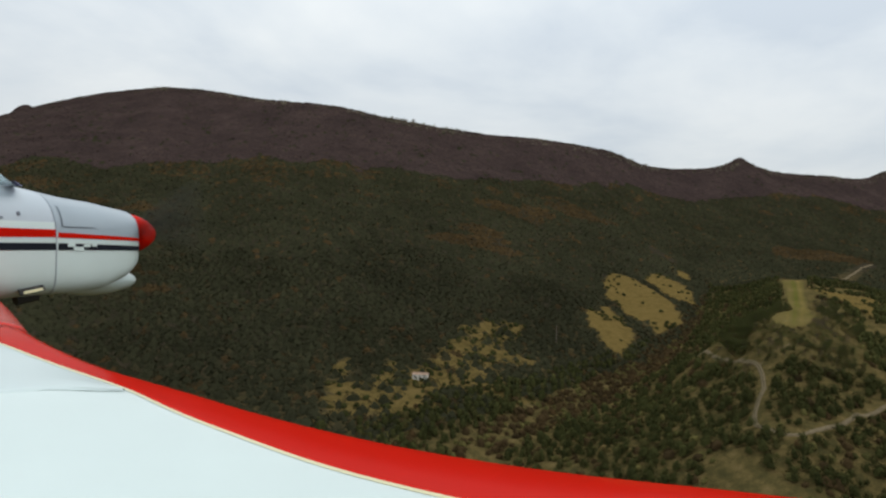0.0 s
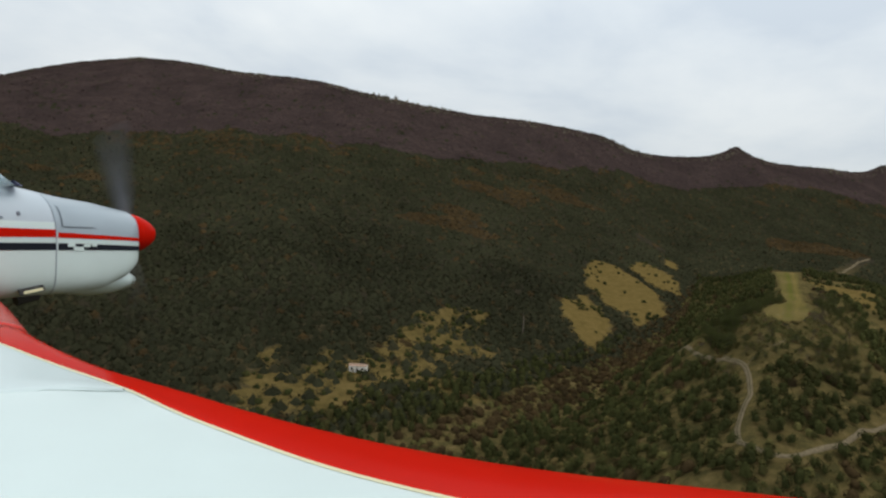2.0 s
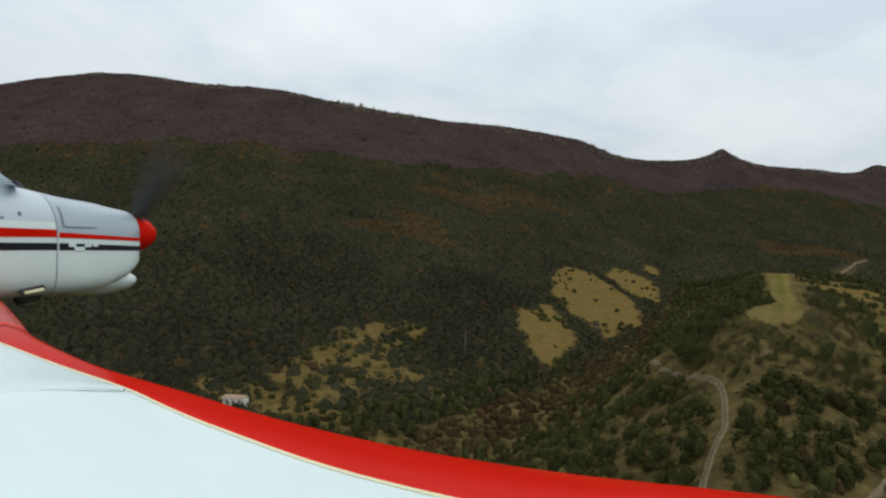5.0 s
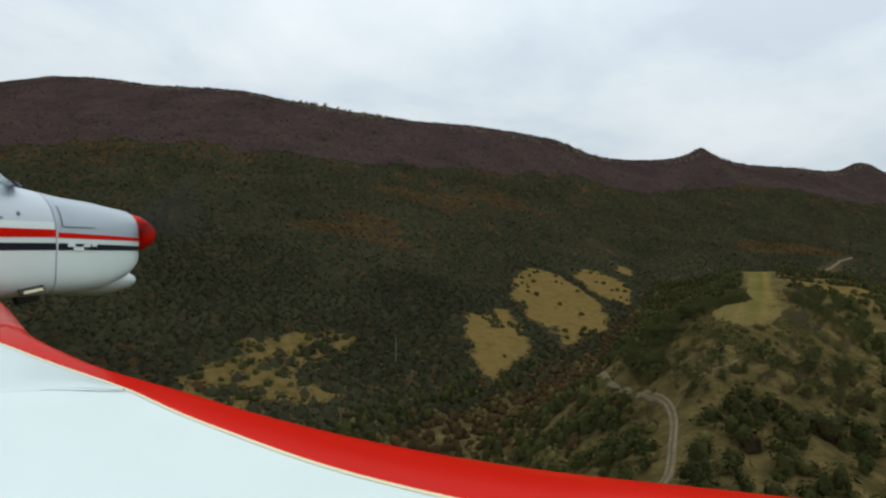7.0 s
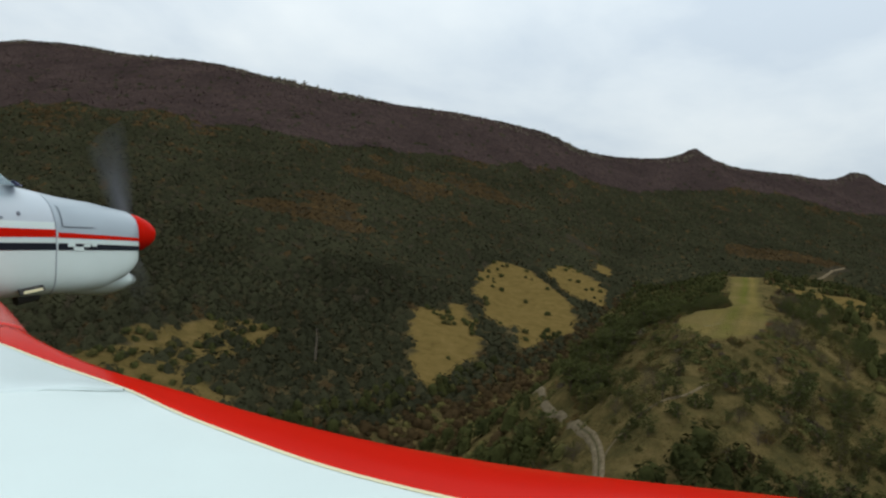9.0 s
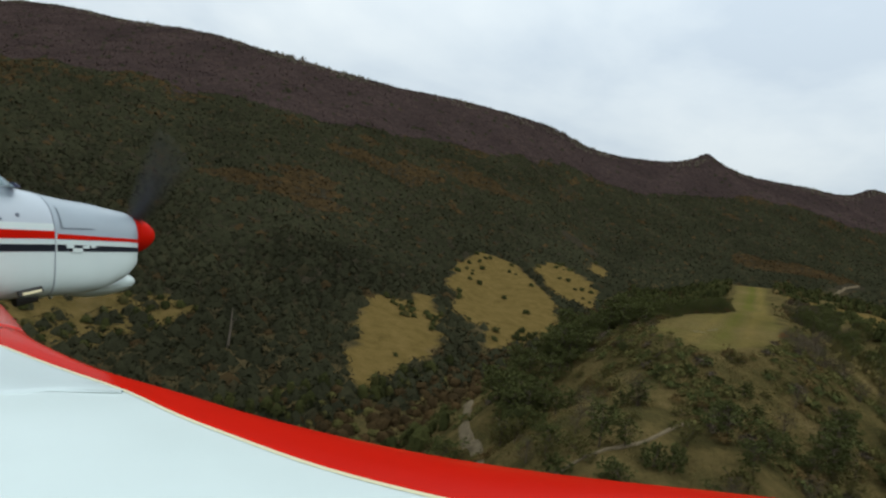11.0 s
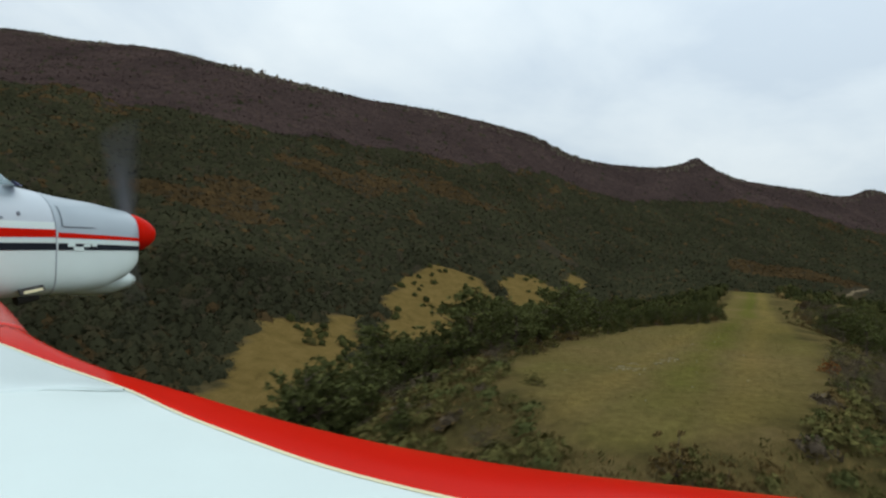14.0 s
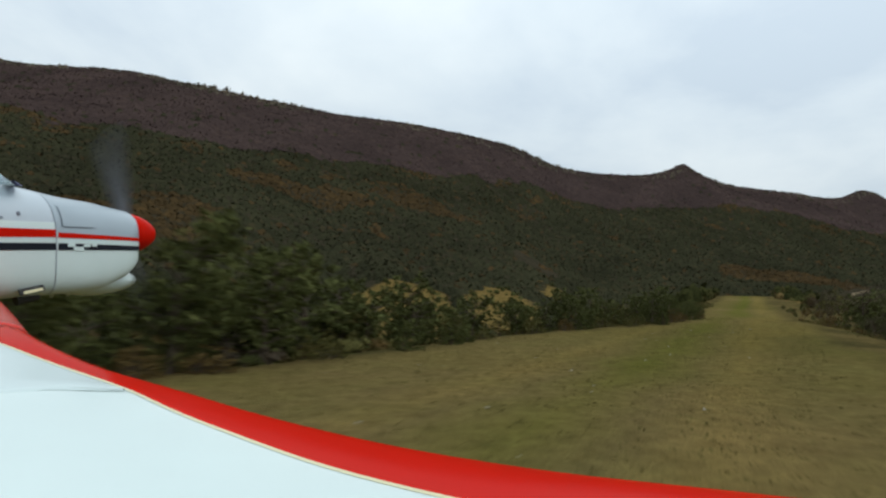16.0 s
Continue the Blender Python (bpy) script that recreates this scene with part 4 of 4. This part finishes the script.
def loft(name, mat, stations, low, high, grow=0.0, count=14, smooth=True, closed=False, one=False):
    """The skin between heights low(f) and high(f), both sides; reaching over the top or under the belly where it is closed."""
    verts, faces = [], []
    for f in stations:
        w, top, bot = body_at(f)
        a, b = max(low(f), bot), min(high(f), top)
        c, h = (top + bot) / 2, (top - bot) / 2
        ta, tb = math.asin(np.clip((a - c) / h, -1, 1)), math.asin(np.clip((b - c) / h, -1, 1))
        ring = []
        for i in range(count + 1):
            z = c + h * math.sin(ta + (tb - ta) * i / count)
            ring.append((side(f, z), z))
        for r, z in ring:
            g = 1 + grow / max(w, 0.05)
            verts.append((AXIS + r * g, f, c + (z - c) * g))
        for r, z in (() if one else reversed(ring)):
            g = 1 + grow / max(w, 0.05)
            verts.append((AXIS - r * g, f, c + (z - c) * g))
    k = (1 if one else 2) * (count + 1)
    for i in range(len(stations) - 1):
        for j in range(k - 1):
            if one or closed or j != count:
                faces.append((i * k + j, i * k + j + 1, (i + 1) * k + j + 1, (i + 1) * k + j))
    me = mesh_from(name, verts, faces, mat, smooth)
    return me


def mesh_of(name, bm, mat, smooth=True):
    bmesh.ops.recalc_face_normals(bm, faces=bm.faces)
    me = bpy.data.meshes.new(name)
    bm.to_mesh(me)
    bm.free()
    me.materials.append(mat)
    if smooth:
        me.polygons.foreach_set("use_smooth", [True] * len(me.polygons))
    return me


def spun(name, mat, profile, at, seg=28):
    """A body of revolution about the flight axis: (ahead, radius) pairs."""
    verts, faces = [], []
    for a, r in profile:
        for i in range(seg):
            t = 2 * math.pi * i / seg
            verts.append((at[0] + r * math.cos(t), at[1] + a, at[2] + r * math.sin(t)))
    for i in range(len(profile) - 1):
        for j in range(seg):
            faces.append((i * seg + j, i * seg + (j + 1) % seg, (i + 1) * seg + (j + 1) % seg, (i + 1) * seg + j))
    return mesh_from(name, verts, faces, mat, True)


def wing_front(r):
    return float(curve(np.array([r]), (-3.95, 1.95), (-3.4, 1.72), (-2.7, 1.42), (-2.15, 1.19), (-1.85, 1.115), (-1.4, 1.10), (1.2, 1.10))[0])


def wing_level(r):
    return float(curve(np.array([r]), (-3.95, -0.32), (-2.7, -0.335), (-1.9, -0.348), (-1.55, -0.386), (-1.3, -0.405), (-1.03, -0.428), (-0.6, -0.443), (-0.35, -0.437), (-0.08, -0.42), (1.2, -0.36))[0])


def wing_line(r):
    """Where the red leading edge meets the white skin."""
    return float(curve(np.array([r]), (-3.95, 1.15), (-2.5, 0.98), (-1.83, 0.935), (-1.5, 0.925), (-1.31, 0.905), (-1.12, 0.87), (-0.87, 0.832), (-0.68, 0.80), (-0.45, 0.772), (1.2, 0.74))[0])


def wing_top(d):
    return float(curve(np.array([d]), (0, 0), (0.012, 0.028), (0.05, 0.056), (0.14, 0.080), (0.34, 0.098), (0.6, 0.105), (1.0, 0.082), (1.6, 0.0))[0])


def wing_under(d):
    return float(curve(np.array([d]), (0, 0), (0.015, -0.025), (0.06, -0.045), (0.3, -0.07), (1.0, -0.06), (1.6, -0.006))[0])


def wing_sheet(name, mat, spans, front, lift=0.0, flip=1, chord=1.6):
    """Part of the wing: the red nose (front) or the white skin behind it."""
    verts, faces = [], []
    for r in spans:
        f0, z0, dw = wing_front(r), wing_level(r), wing_front(r) - wing_line(r)
        if front:
            path = [(dw * t, wing_top) for t in (1.0, 0.8, 0.6, 0.42, 0.28, 0.17, 0.09, 0.04, 0.015, 0.0)] + [(d, wing_under) for d in (0.01, 0.03, 0.08, 0.2)]
        else:
            tail = chord + (f0 - 1.1)
            path = [(dw + (tail - dw) * t, wing_top) for t in np.linspace(0, 1, 14)] + [(0.2 + (tail - 0.2) * t, wing_under) for t in np.linspace(1, 0, 8)]
        for d, fn in path:
            verts.append((r if flip > 0 else 2 * AXIS - r, f0 - d, z0 + fn(min(d, 1.6)) + lift))
    k = len(path)
    for i in range(len(spans) - 1):
        for j in range(k - 1):
            faces.append((i * k + j, i * k + j + 1, (i + 1) * k + j + 1, (i + 1) * k + j))
    bm = bmesh.new()
    vs = [bm.verts.new(v) for v in verts]
    for f in faces:
        bm.faces.new([vs[i] for i in f])
    for row in (0, len(spans) - 1):
        bm.faces.new([vs[row * k + j] for j in range(k)])
    return mesh_of(name, bm, mat)


def tube(name, mat, a, b, r0, r1, seg=10):
    a, b = Vector(a), Vector(b)
    d = b - a
    q = d.to_track_quat("Z", "Y").to_matrix()
    verts = []
    for p, r in ((a, r0), (b, r1)):
        for i in range(seg):
            t = 2 * math.pi * i / seg
            verts.append(p + q @ Vector((r * math.cos(t), r * math.sin(t), 0)))
    faces = [(i, (i + 1) % seg, seg + (i + 1) % seg, seg + i) for i in range(seg)] + [tuple(range(seg))[::-1], tuple(range(seg, 2 * seg))]
    return mesh_from(name, verts, faces, mat, False)


def stations(a, b, n):
    return [a + (b - a) * i / n for i in range(n + 1)]


def build_aircraft():
    plane = new("light_aircraft")
    tagged(plane, "white low-wing light aircraft with red and black stripes, flying", "aircraft")
    mid = lambda f: float(np.interp(f, (1.5, 2.22, 2.93), (0.14, 0.135, 0.10)))
    up, down = (lambda f: 9.0), (lambda f: -9.0)
    cowl = part("upper_cowl", loft("upper_cowl", PALE, stations(2.2178, 2.93, 14), lambda f: float(np.interp(f, (2.22, 2.93), (0.10, 0.075))), up, closed=True), plane, "pale grey engine cowling top")
    part("lower_cowl", loft("lower_cowl", WHITE, stations(2.2178, 2.93, 14), down, lambda f: float(np.interp(f, (2.22, 2.93), (0.10, 0.075))), closed=False), plane, "white engine cowling underside")
    part("belly_pan", loft("belly_pan", WHITE, stations(2.225, 2.9, 10), down, lambda f: -0.05, -0.004, closed=False, count=6), plane)
    part("fuselage_side", loft("fuselage_side", WHITE, stations(-3.5, 2.2163, 30), down, lambda f: 0.16), plane, "white fuselage side")
    part("fuselage_top", loft("fuselage_top", TOP_PAINT, stations(-3.5, 2.2163, 30), lambda f: 0.16, up, closed=True), plane, "light grey fuselage top")
    # front bulkhead of the cowling
    w, top, bot = body_at(2.93)
    part("cowl_face", spun("cowl_face", WHITE, ((0, 0.02), (0.004, 0.12), (-0.003, 0.172)), (AXIS, 2.93, 0.088)), plane)
    # stripes lie just proud of the skin
    lin = lambda *p: (lambda f: float(np.interp(f, [q[0] for q in p], [q[1] for q in p])))
    for nm, mat, lo, hi, rng_, lab in (
        ("red_stripe", RED, lin((1.5, 0.064), (2.215, 0.070)), lin((1.5, 0.122), (2.215, 0.116)), (-3.0, 2.215), "broad red stripe"),
        ("black_stripe", NAVY, lin((1.5, -0.006), (2.215, -0.006)), lin((1.5, 0.036), (2.215, 0.036)), (-3.0, 2.215), "navy black stripe"),
        ("red_stripe", RED, lin((2.23, 0.068), (2.92, 0.055)), lin((2.23, 0.100), (2.92, 0.076)), (2.23, 2.915), "thin red stripe on the cowling"),
        ("black_stripe", NAVY, lin((2.23, -0.006), (2.9, -0.010)), lin((2.23, 0.036), (2.9, 0.020)), (2.23, 2.90), "worn navy stripe on the cowling"),
    ):
        part(nm, loft(nm, mat, stations(*rng_, 16), lo, hi, 0.003, 4, one=True), plane, lab)
    part("cowl_joint", loft("cowl_joint", SEAM, [2.2145, 2.217, 2.2195], down, up, 0.003, 20), plane, "dark joint behind the cowling")
    # a worn white badge on the stripe and an inspection hatch
    for f0, f1, z0, z1 in ((2.29, 2.34, 0.014, 0.036), (2.33, 2.40, -0.012, 0.014), (2.40, 2.45, 0.012, 0.030), (2.46, 2.50, 0.016, 0.03)):
        part("badge", loft("badge", WHITE, stations(f0, f1, 3), lambda f: z0, lambda f: z1, 0.006, 2, one=True), plane, "flaking pale emblem")
    part("hatch_edge", loft("hatch_edge", SEAM, stations(2.27, 2.50, 6), lambda f: 0.131, lambda f: 0.1345, 0.004, 2, one=True), cowl)
    part("hatch_edge", loft("hatch_edge", SEAM, [2.2575, 2.2605], lambda f: 0.13, lambda f: 0.27, 0.004, 6, one=True), cowl)
    part("hatch", loft("hatch", PALE, stations(2.265, 2.49, 6), lambda f: 0.137, lambda f: 0.262, 0.006, 6, one=True), cowl, "oil filler hatch")
    # vent, drain and rivets on the side
    r = AXIS + side(2.02, -0.2)
    part("vent", box_mesh("vent", (0.012, 0.150, 0.038), (0, 0, 0), DARK, 0.005), plane, "dark cooling slot").matrix_local = pose(r - 0.002, 2.072, -0.238, 10, -22, 0)
    part("vent_lip", box_mesh("vent_lip", (0.014, 0.115, 0.017), (0, 0, 0), CREAM, 0.004), plane, "pale vent lip").matrix_local = pose(r + 0.004, 2.078, -0.244, 10, -22, 0)
    part("latch", box_mesh("latch", (0.012, 0.02, 0.028), (AXIS + side(2.0, 0.2), 2.0, 0.20), SEAM, 0.004), plane)
    part("latch", box_mesh("latch", (0.012, 0.016, 0.016), (AXIS + side(1.9, 0.17), 1.9, 0.175), SEAM, 0.004), plane)
    part("drain", tube("drain", METAL, (AXIS + 0.2, 2.32, -0.27), (AXIS + 0.22, 2.30, -0.298), 0.014, 0.010), plane)
    part("drain", tube("drain", METAL, (AXIS + 0.26, 2.38, -0.26), (AXIS + 0.28, 2.37, -0.290), 0.012, 0.010), plane)
    part("exhaust", tube("exhaust", DARK, (AXIS + 0.30, 2.17, -0.275), (AXIS + 0.30, 2.05, -0.300), 0.034, 0.034), plane, "sooty exhaust stub")
    # chin intake
    bm = bmesh.new()
    bmesh.ops.create_uvsphere(bm, u_segments=24, v_segments=14, radius=1.0)
    for v in bm.verts:
        x, y, z = v.co
        fat = 1.0 if y > 0 else max(1 + y * 0.55, 0.1)
        v.co = (AXIS + x * 0.19 * fat, 2.66 + y * 0.36, -0.225 + z * 0.098 * fat - 0.02 * max(-y, 0))
    scoop = part("chin_scoop", mesh_of("chin_scoop", bm, WHITE), plane, "white rounded air intake")
    # propeller: spinner and two blades turn together on the engine's axis
    prop = new("propeller")
    prop.parent = plane
    tagged(prop, "red spinner with two grey blades")
    part("spinner", spun("spinner", RED, ((-0.045, 0.150), (-0.02, 0.152), (0.04, 0.146), (0.11, 0.128), (0.17, 0.100), (0.215, 0.066), (0.238, 0.034), (0.245, 0.002)), (0, 0, 0)), prop, "glossy red spinner")
    part("spinner_plate", spun("spinner_plate", METAL, ((-0.046, 0.01), (-0.047, 0.151), (-0.044, 0.153)), (0, 0, 0)), prop)
    for sign in (1, -1):
        verts, faces = [], []
        for i in range(15):
            t = i / 14
            rad = 0.08 + 0.76 * t
            ch = 0.055 + 0.075 * math.sin(math.pi * min(t * 0.85 + 0.12, 1)) * (1 - 0.35 * t)
            ch *= 1 if t < 0.9 else max(1 - (t - 0.9) * 6, 0.35)
            tw, th = radians(62 - 44 * t), 0.022 * (1 - 0.7 * t)
            for a, b in ((-0.5, 0), (-0.15, 0.5), (0.25, 0.5), (0.5, 0), (0.25, -0.35), (-0.15, -0.35)):
                ca, cb = ch * a, th * b
                verts.append((sign * (ca * math.cos(tw) - cb * math.sin(tw)), ca * math.sin(tw) + cb * math.cos(tw) + 0.03, sign * rad))
        for i in range(14):
            for j in range(6):
                faces.append((i * 6 + j, i * 6 + (j + 1) % 6, (i + 1) * 6 + (j + 1) % 6, (i + 1) * 6 + j))
        faces += [tuple(range(6)), tuple(range(84, 90))]
        part("blade", mesh_from("blade", verts, faces, BLADE, True), prop, "slim grey propeller blade")
    # cabin glass
    bm = bmesh.new()
    rows = []
    for f, w, h in ((1.97, 0.40, 0.02), (1.90, 0.41, 0.10), (1.75, 0.43, 0.25), (1.5, 0.45, 0.42), (1.15, 0.47, 0.54), (0.6, 0.46, 0.58), (0.0, 0.42, 0.48), (-0.5, 0.36, 0.30), (-0.9, 0.28, 0.10)):
        rows.append([bm.verts.new((AXIS + w * math.cos(math.pi * i / 12), f + 0.15 * (f > 0.8) - 0.12 * abs(math.cos(math.pi * i / 12)) * (f > 1), 0.36 + h * math.sin(math.pi * i / 12) ** 0.7)) for i in range(13)])
    for a, b in zip(rows, rows[1:]):
        for j in range(12):
            bm.faces.new((a[j], a[j + 1], b[j + 1], b[j]))
    bmesh.ops.solidify(bm, geom=bm.faces[:], thickness=0.006)
    glass = part("canopy", mesh_of("canopy", bm, GLASS), plane, "clear bubble canopy")
    verts, faces = [], []
    for i in range(13):
        t = math.pi * i / 12
        for df, dz in ((0.03, -0.01), (-0.01, 0.016)):
            verts.append((AXIS + 0.405 * math.cos(t), 2.125 + df - 0.12 * abs(math.cos(t)), 0.367 + dz + 0.02 * math.sin(t) ** 0.7))
    faces = [(2 * i, 2 * i + 1, 2 * i + 3, 2 * i + 2) for i in range(12)]
    part("canopy_seal", mesh_from("canopy_seal", verts, faces, TRIM, True), glass, "blue windscreen seal")
    # wings
    spans = stations(-3.95, -1.3, 24) + stations(-1.25, 1.15, 40)
    for flip in (1, -1):
        wing = part("wing", wing_sheet("wing", WHITE, spans, False, 0.0, flip), plane, "glossy white wing")
        inner = [r for r in spans if r < -2.3]
        part("root_fairing", wing_sheet("root_fairing", FAIRING_RED, inner, True, 0.002, flip), wing, "glossy red fairing at the wing root")
        part("leading_edge", wing_sheet("leading_edge", RED, inner[-1:] + [r for r in spans if r >= -2.3], True, 0.002, flip), wing, "red painted leading edge")
        verts = [(r if flip > 0 else 2 * AXIS - r, wing_line(r) + df, wing_level(r) + wing_top(min(wing_front(r) - wing_line(r) - df, 1.6)) + dz) for r in spans for df, dz in ((0.002, 0.0032), (-0.004, 0.0008))]
        part("edge_tape", mesh_from("edge_tape", verts, [(2 * i, 2 * i + 1, 2 * i + 3, 2 * i + 2) for i in range(len(spans) - 1)], CREAM, True), wing, "cream tape along the paint edge")
        tipx = 1.15 if flip > 0 else 2 * AXIS - 1.15
        bm = bmesh.new()
        bmesh.ops.create_uvsphere(bm, u_segments=20, v_segments=10, radius=1.0)
        for v in bm.verts:
            v.co = (tipx + v.co.x * 0.14, 0.32 + v.co.y * 0.76, -0.405 + v.co.z * 0.07)
        part("wing_tip", mesh_of("wing_tip", bm, RED), wing, "rounded red wing tip")
    # raised white sheet where the wing broadens towards the root
    verts, faces = [], []
    edge = stations(-3.6, -1.30, 24)
    for r in edge:
        a = wing_line(r) - 0.012
        b = float(np.interp(r, (-3.6, -1.50, -1.43, -1.37, -1.30), (-0.1, 0.35, 0.70, 0.84, 0.895)))
        for j in range(7):
            f = a + (min(b, a - 0.004) - a) * j / 6
            verts.append((r, f, wing_level(r) + wing_top(min(wing_front(r) - f, 1.6)) + (0.006 if 0 < j < 6 else 0.001)))
    faces = [(i * 7 + j, i * 7 + j + 1, (i + 1) * 7 + j + 1, (i + 1) * 7 + j) for i in range(24) for j in range(6)]
    part("root_sheet", mesh_from("root_sheet", verts, faces, PALE_WHITE, True), plane, "off-white walkway sheet on the wing root")
    # landing gear
    leg = part("nose_leg", tube("nose_leg", DARK, (AXIS, 2.05, -0.25), (AXIS, 2.12, -0.62), 0.035, 0.03), plane)
    part("nose_wheel", spun("nose_wheel", RUBBER, ((-0.05, 0.02), (-0.05, 0.10), (-0.03, 0.15), (0.03, 0.15), (0.05, 0.10), (0.05, 0.02)), (0, 0, 0)), leg, "black nose wheel").matrix_local = pose(AXIS, 2.12, -0.66, 0, 0, 90)
    for x in (AXIS + 1.2, AXIS - 1.2):
        leg = part("main_leg", tube("main_leg", DARK, (x, 0.75, -0.4), (x, 0.72, -0.78), 0.035, 0.03), plane)
        part("main_wheel", spun("main_wheel", RUBBER, ((-0.06, 0.02), (-0.06, 0.12), (-0.035, 0.17), (0.035, 0.17), (0.06, 0.12), (0.06, 0.02)), (0, 0, 0)), leg, "black main wheel").matrix_local = pose(x, 0.72, -0.85, 0, 0, 90)
    # tail
    for nm, size, at in (("tailplane", (2.6, 0.75, 0.05), (AXIS, -3.2, 0.26)), ("fin", (0.05, 0.95, 1.1), (AXIS, -3.25, 0.72))):
        part(nm, box_mesh(nm, size, at, WHITE, 0.022), plane)
    return plane, prop


aircraft, propeller = build_aircraft()
HUB = pose(AXIS, 2.945, 0.112)

# turn of the blades from upright at each half second: a blade stands up where the film shows one
TURNS = {0.0: 82, 0.5: -12, 1.0: 2, 1.5: 0, 2.0: -14, 2.5: 4, 3.0: -10, 3.5: 75, 4.0: 2, 6.5: -12, 7.0: 78, 7.5: -12, 8.0: -6, 8.5: 2, 9.0: -20, 11.5: 8,
         12.0: -14, 12.5: 6, 13.0: 10, 13.5: 12, 14.0: -8, 14.5: -20, 15.0: -18, 15.5: 8, 16.0: -18}


def motions():
    walk(aircraft, [(t, look(eye, target, roll) @ MOUNT) for t, eye, target, roll in PATH])
    rows, now = [(0.0, HUB @ pose(0, 0, 0, 0, TURNS[0.0], 0))], float(TURNS[0.0])
    for h in range(1, 33):
        aim = TURNS.get(h / 2, 40)
        total = (aim - now) % 180 + 180 * 5
        for i in range(1, 16):
            rows.append(((h - 1) / 2 + i / 30, HUB @ pose(0, 0, 0, 0, now + total * i / 15, 0)))
        now += total
    walk(propeller, rows)


motions()
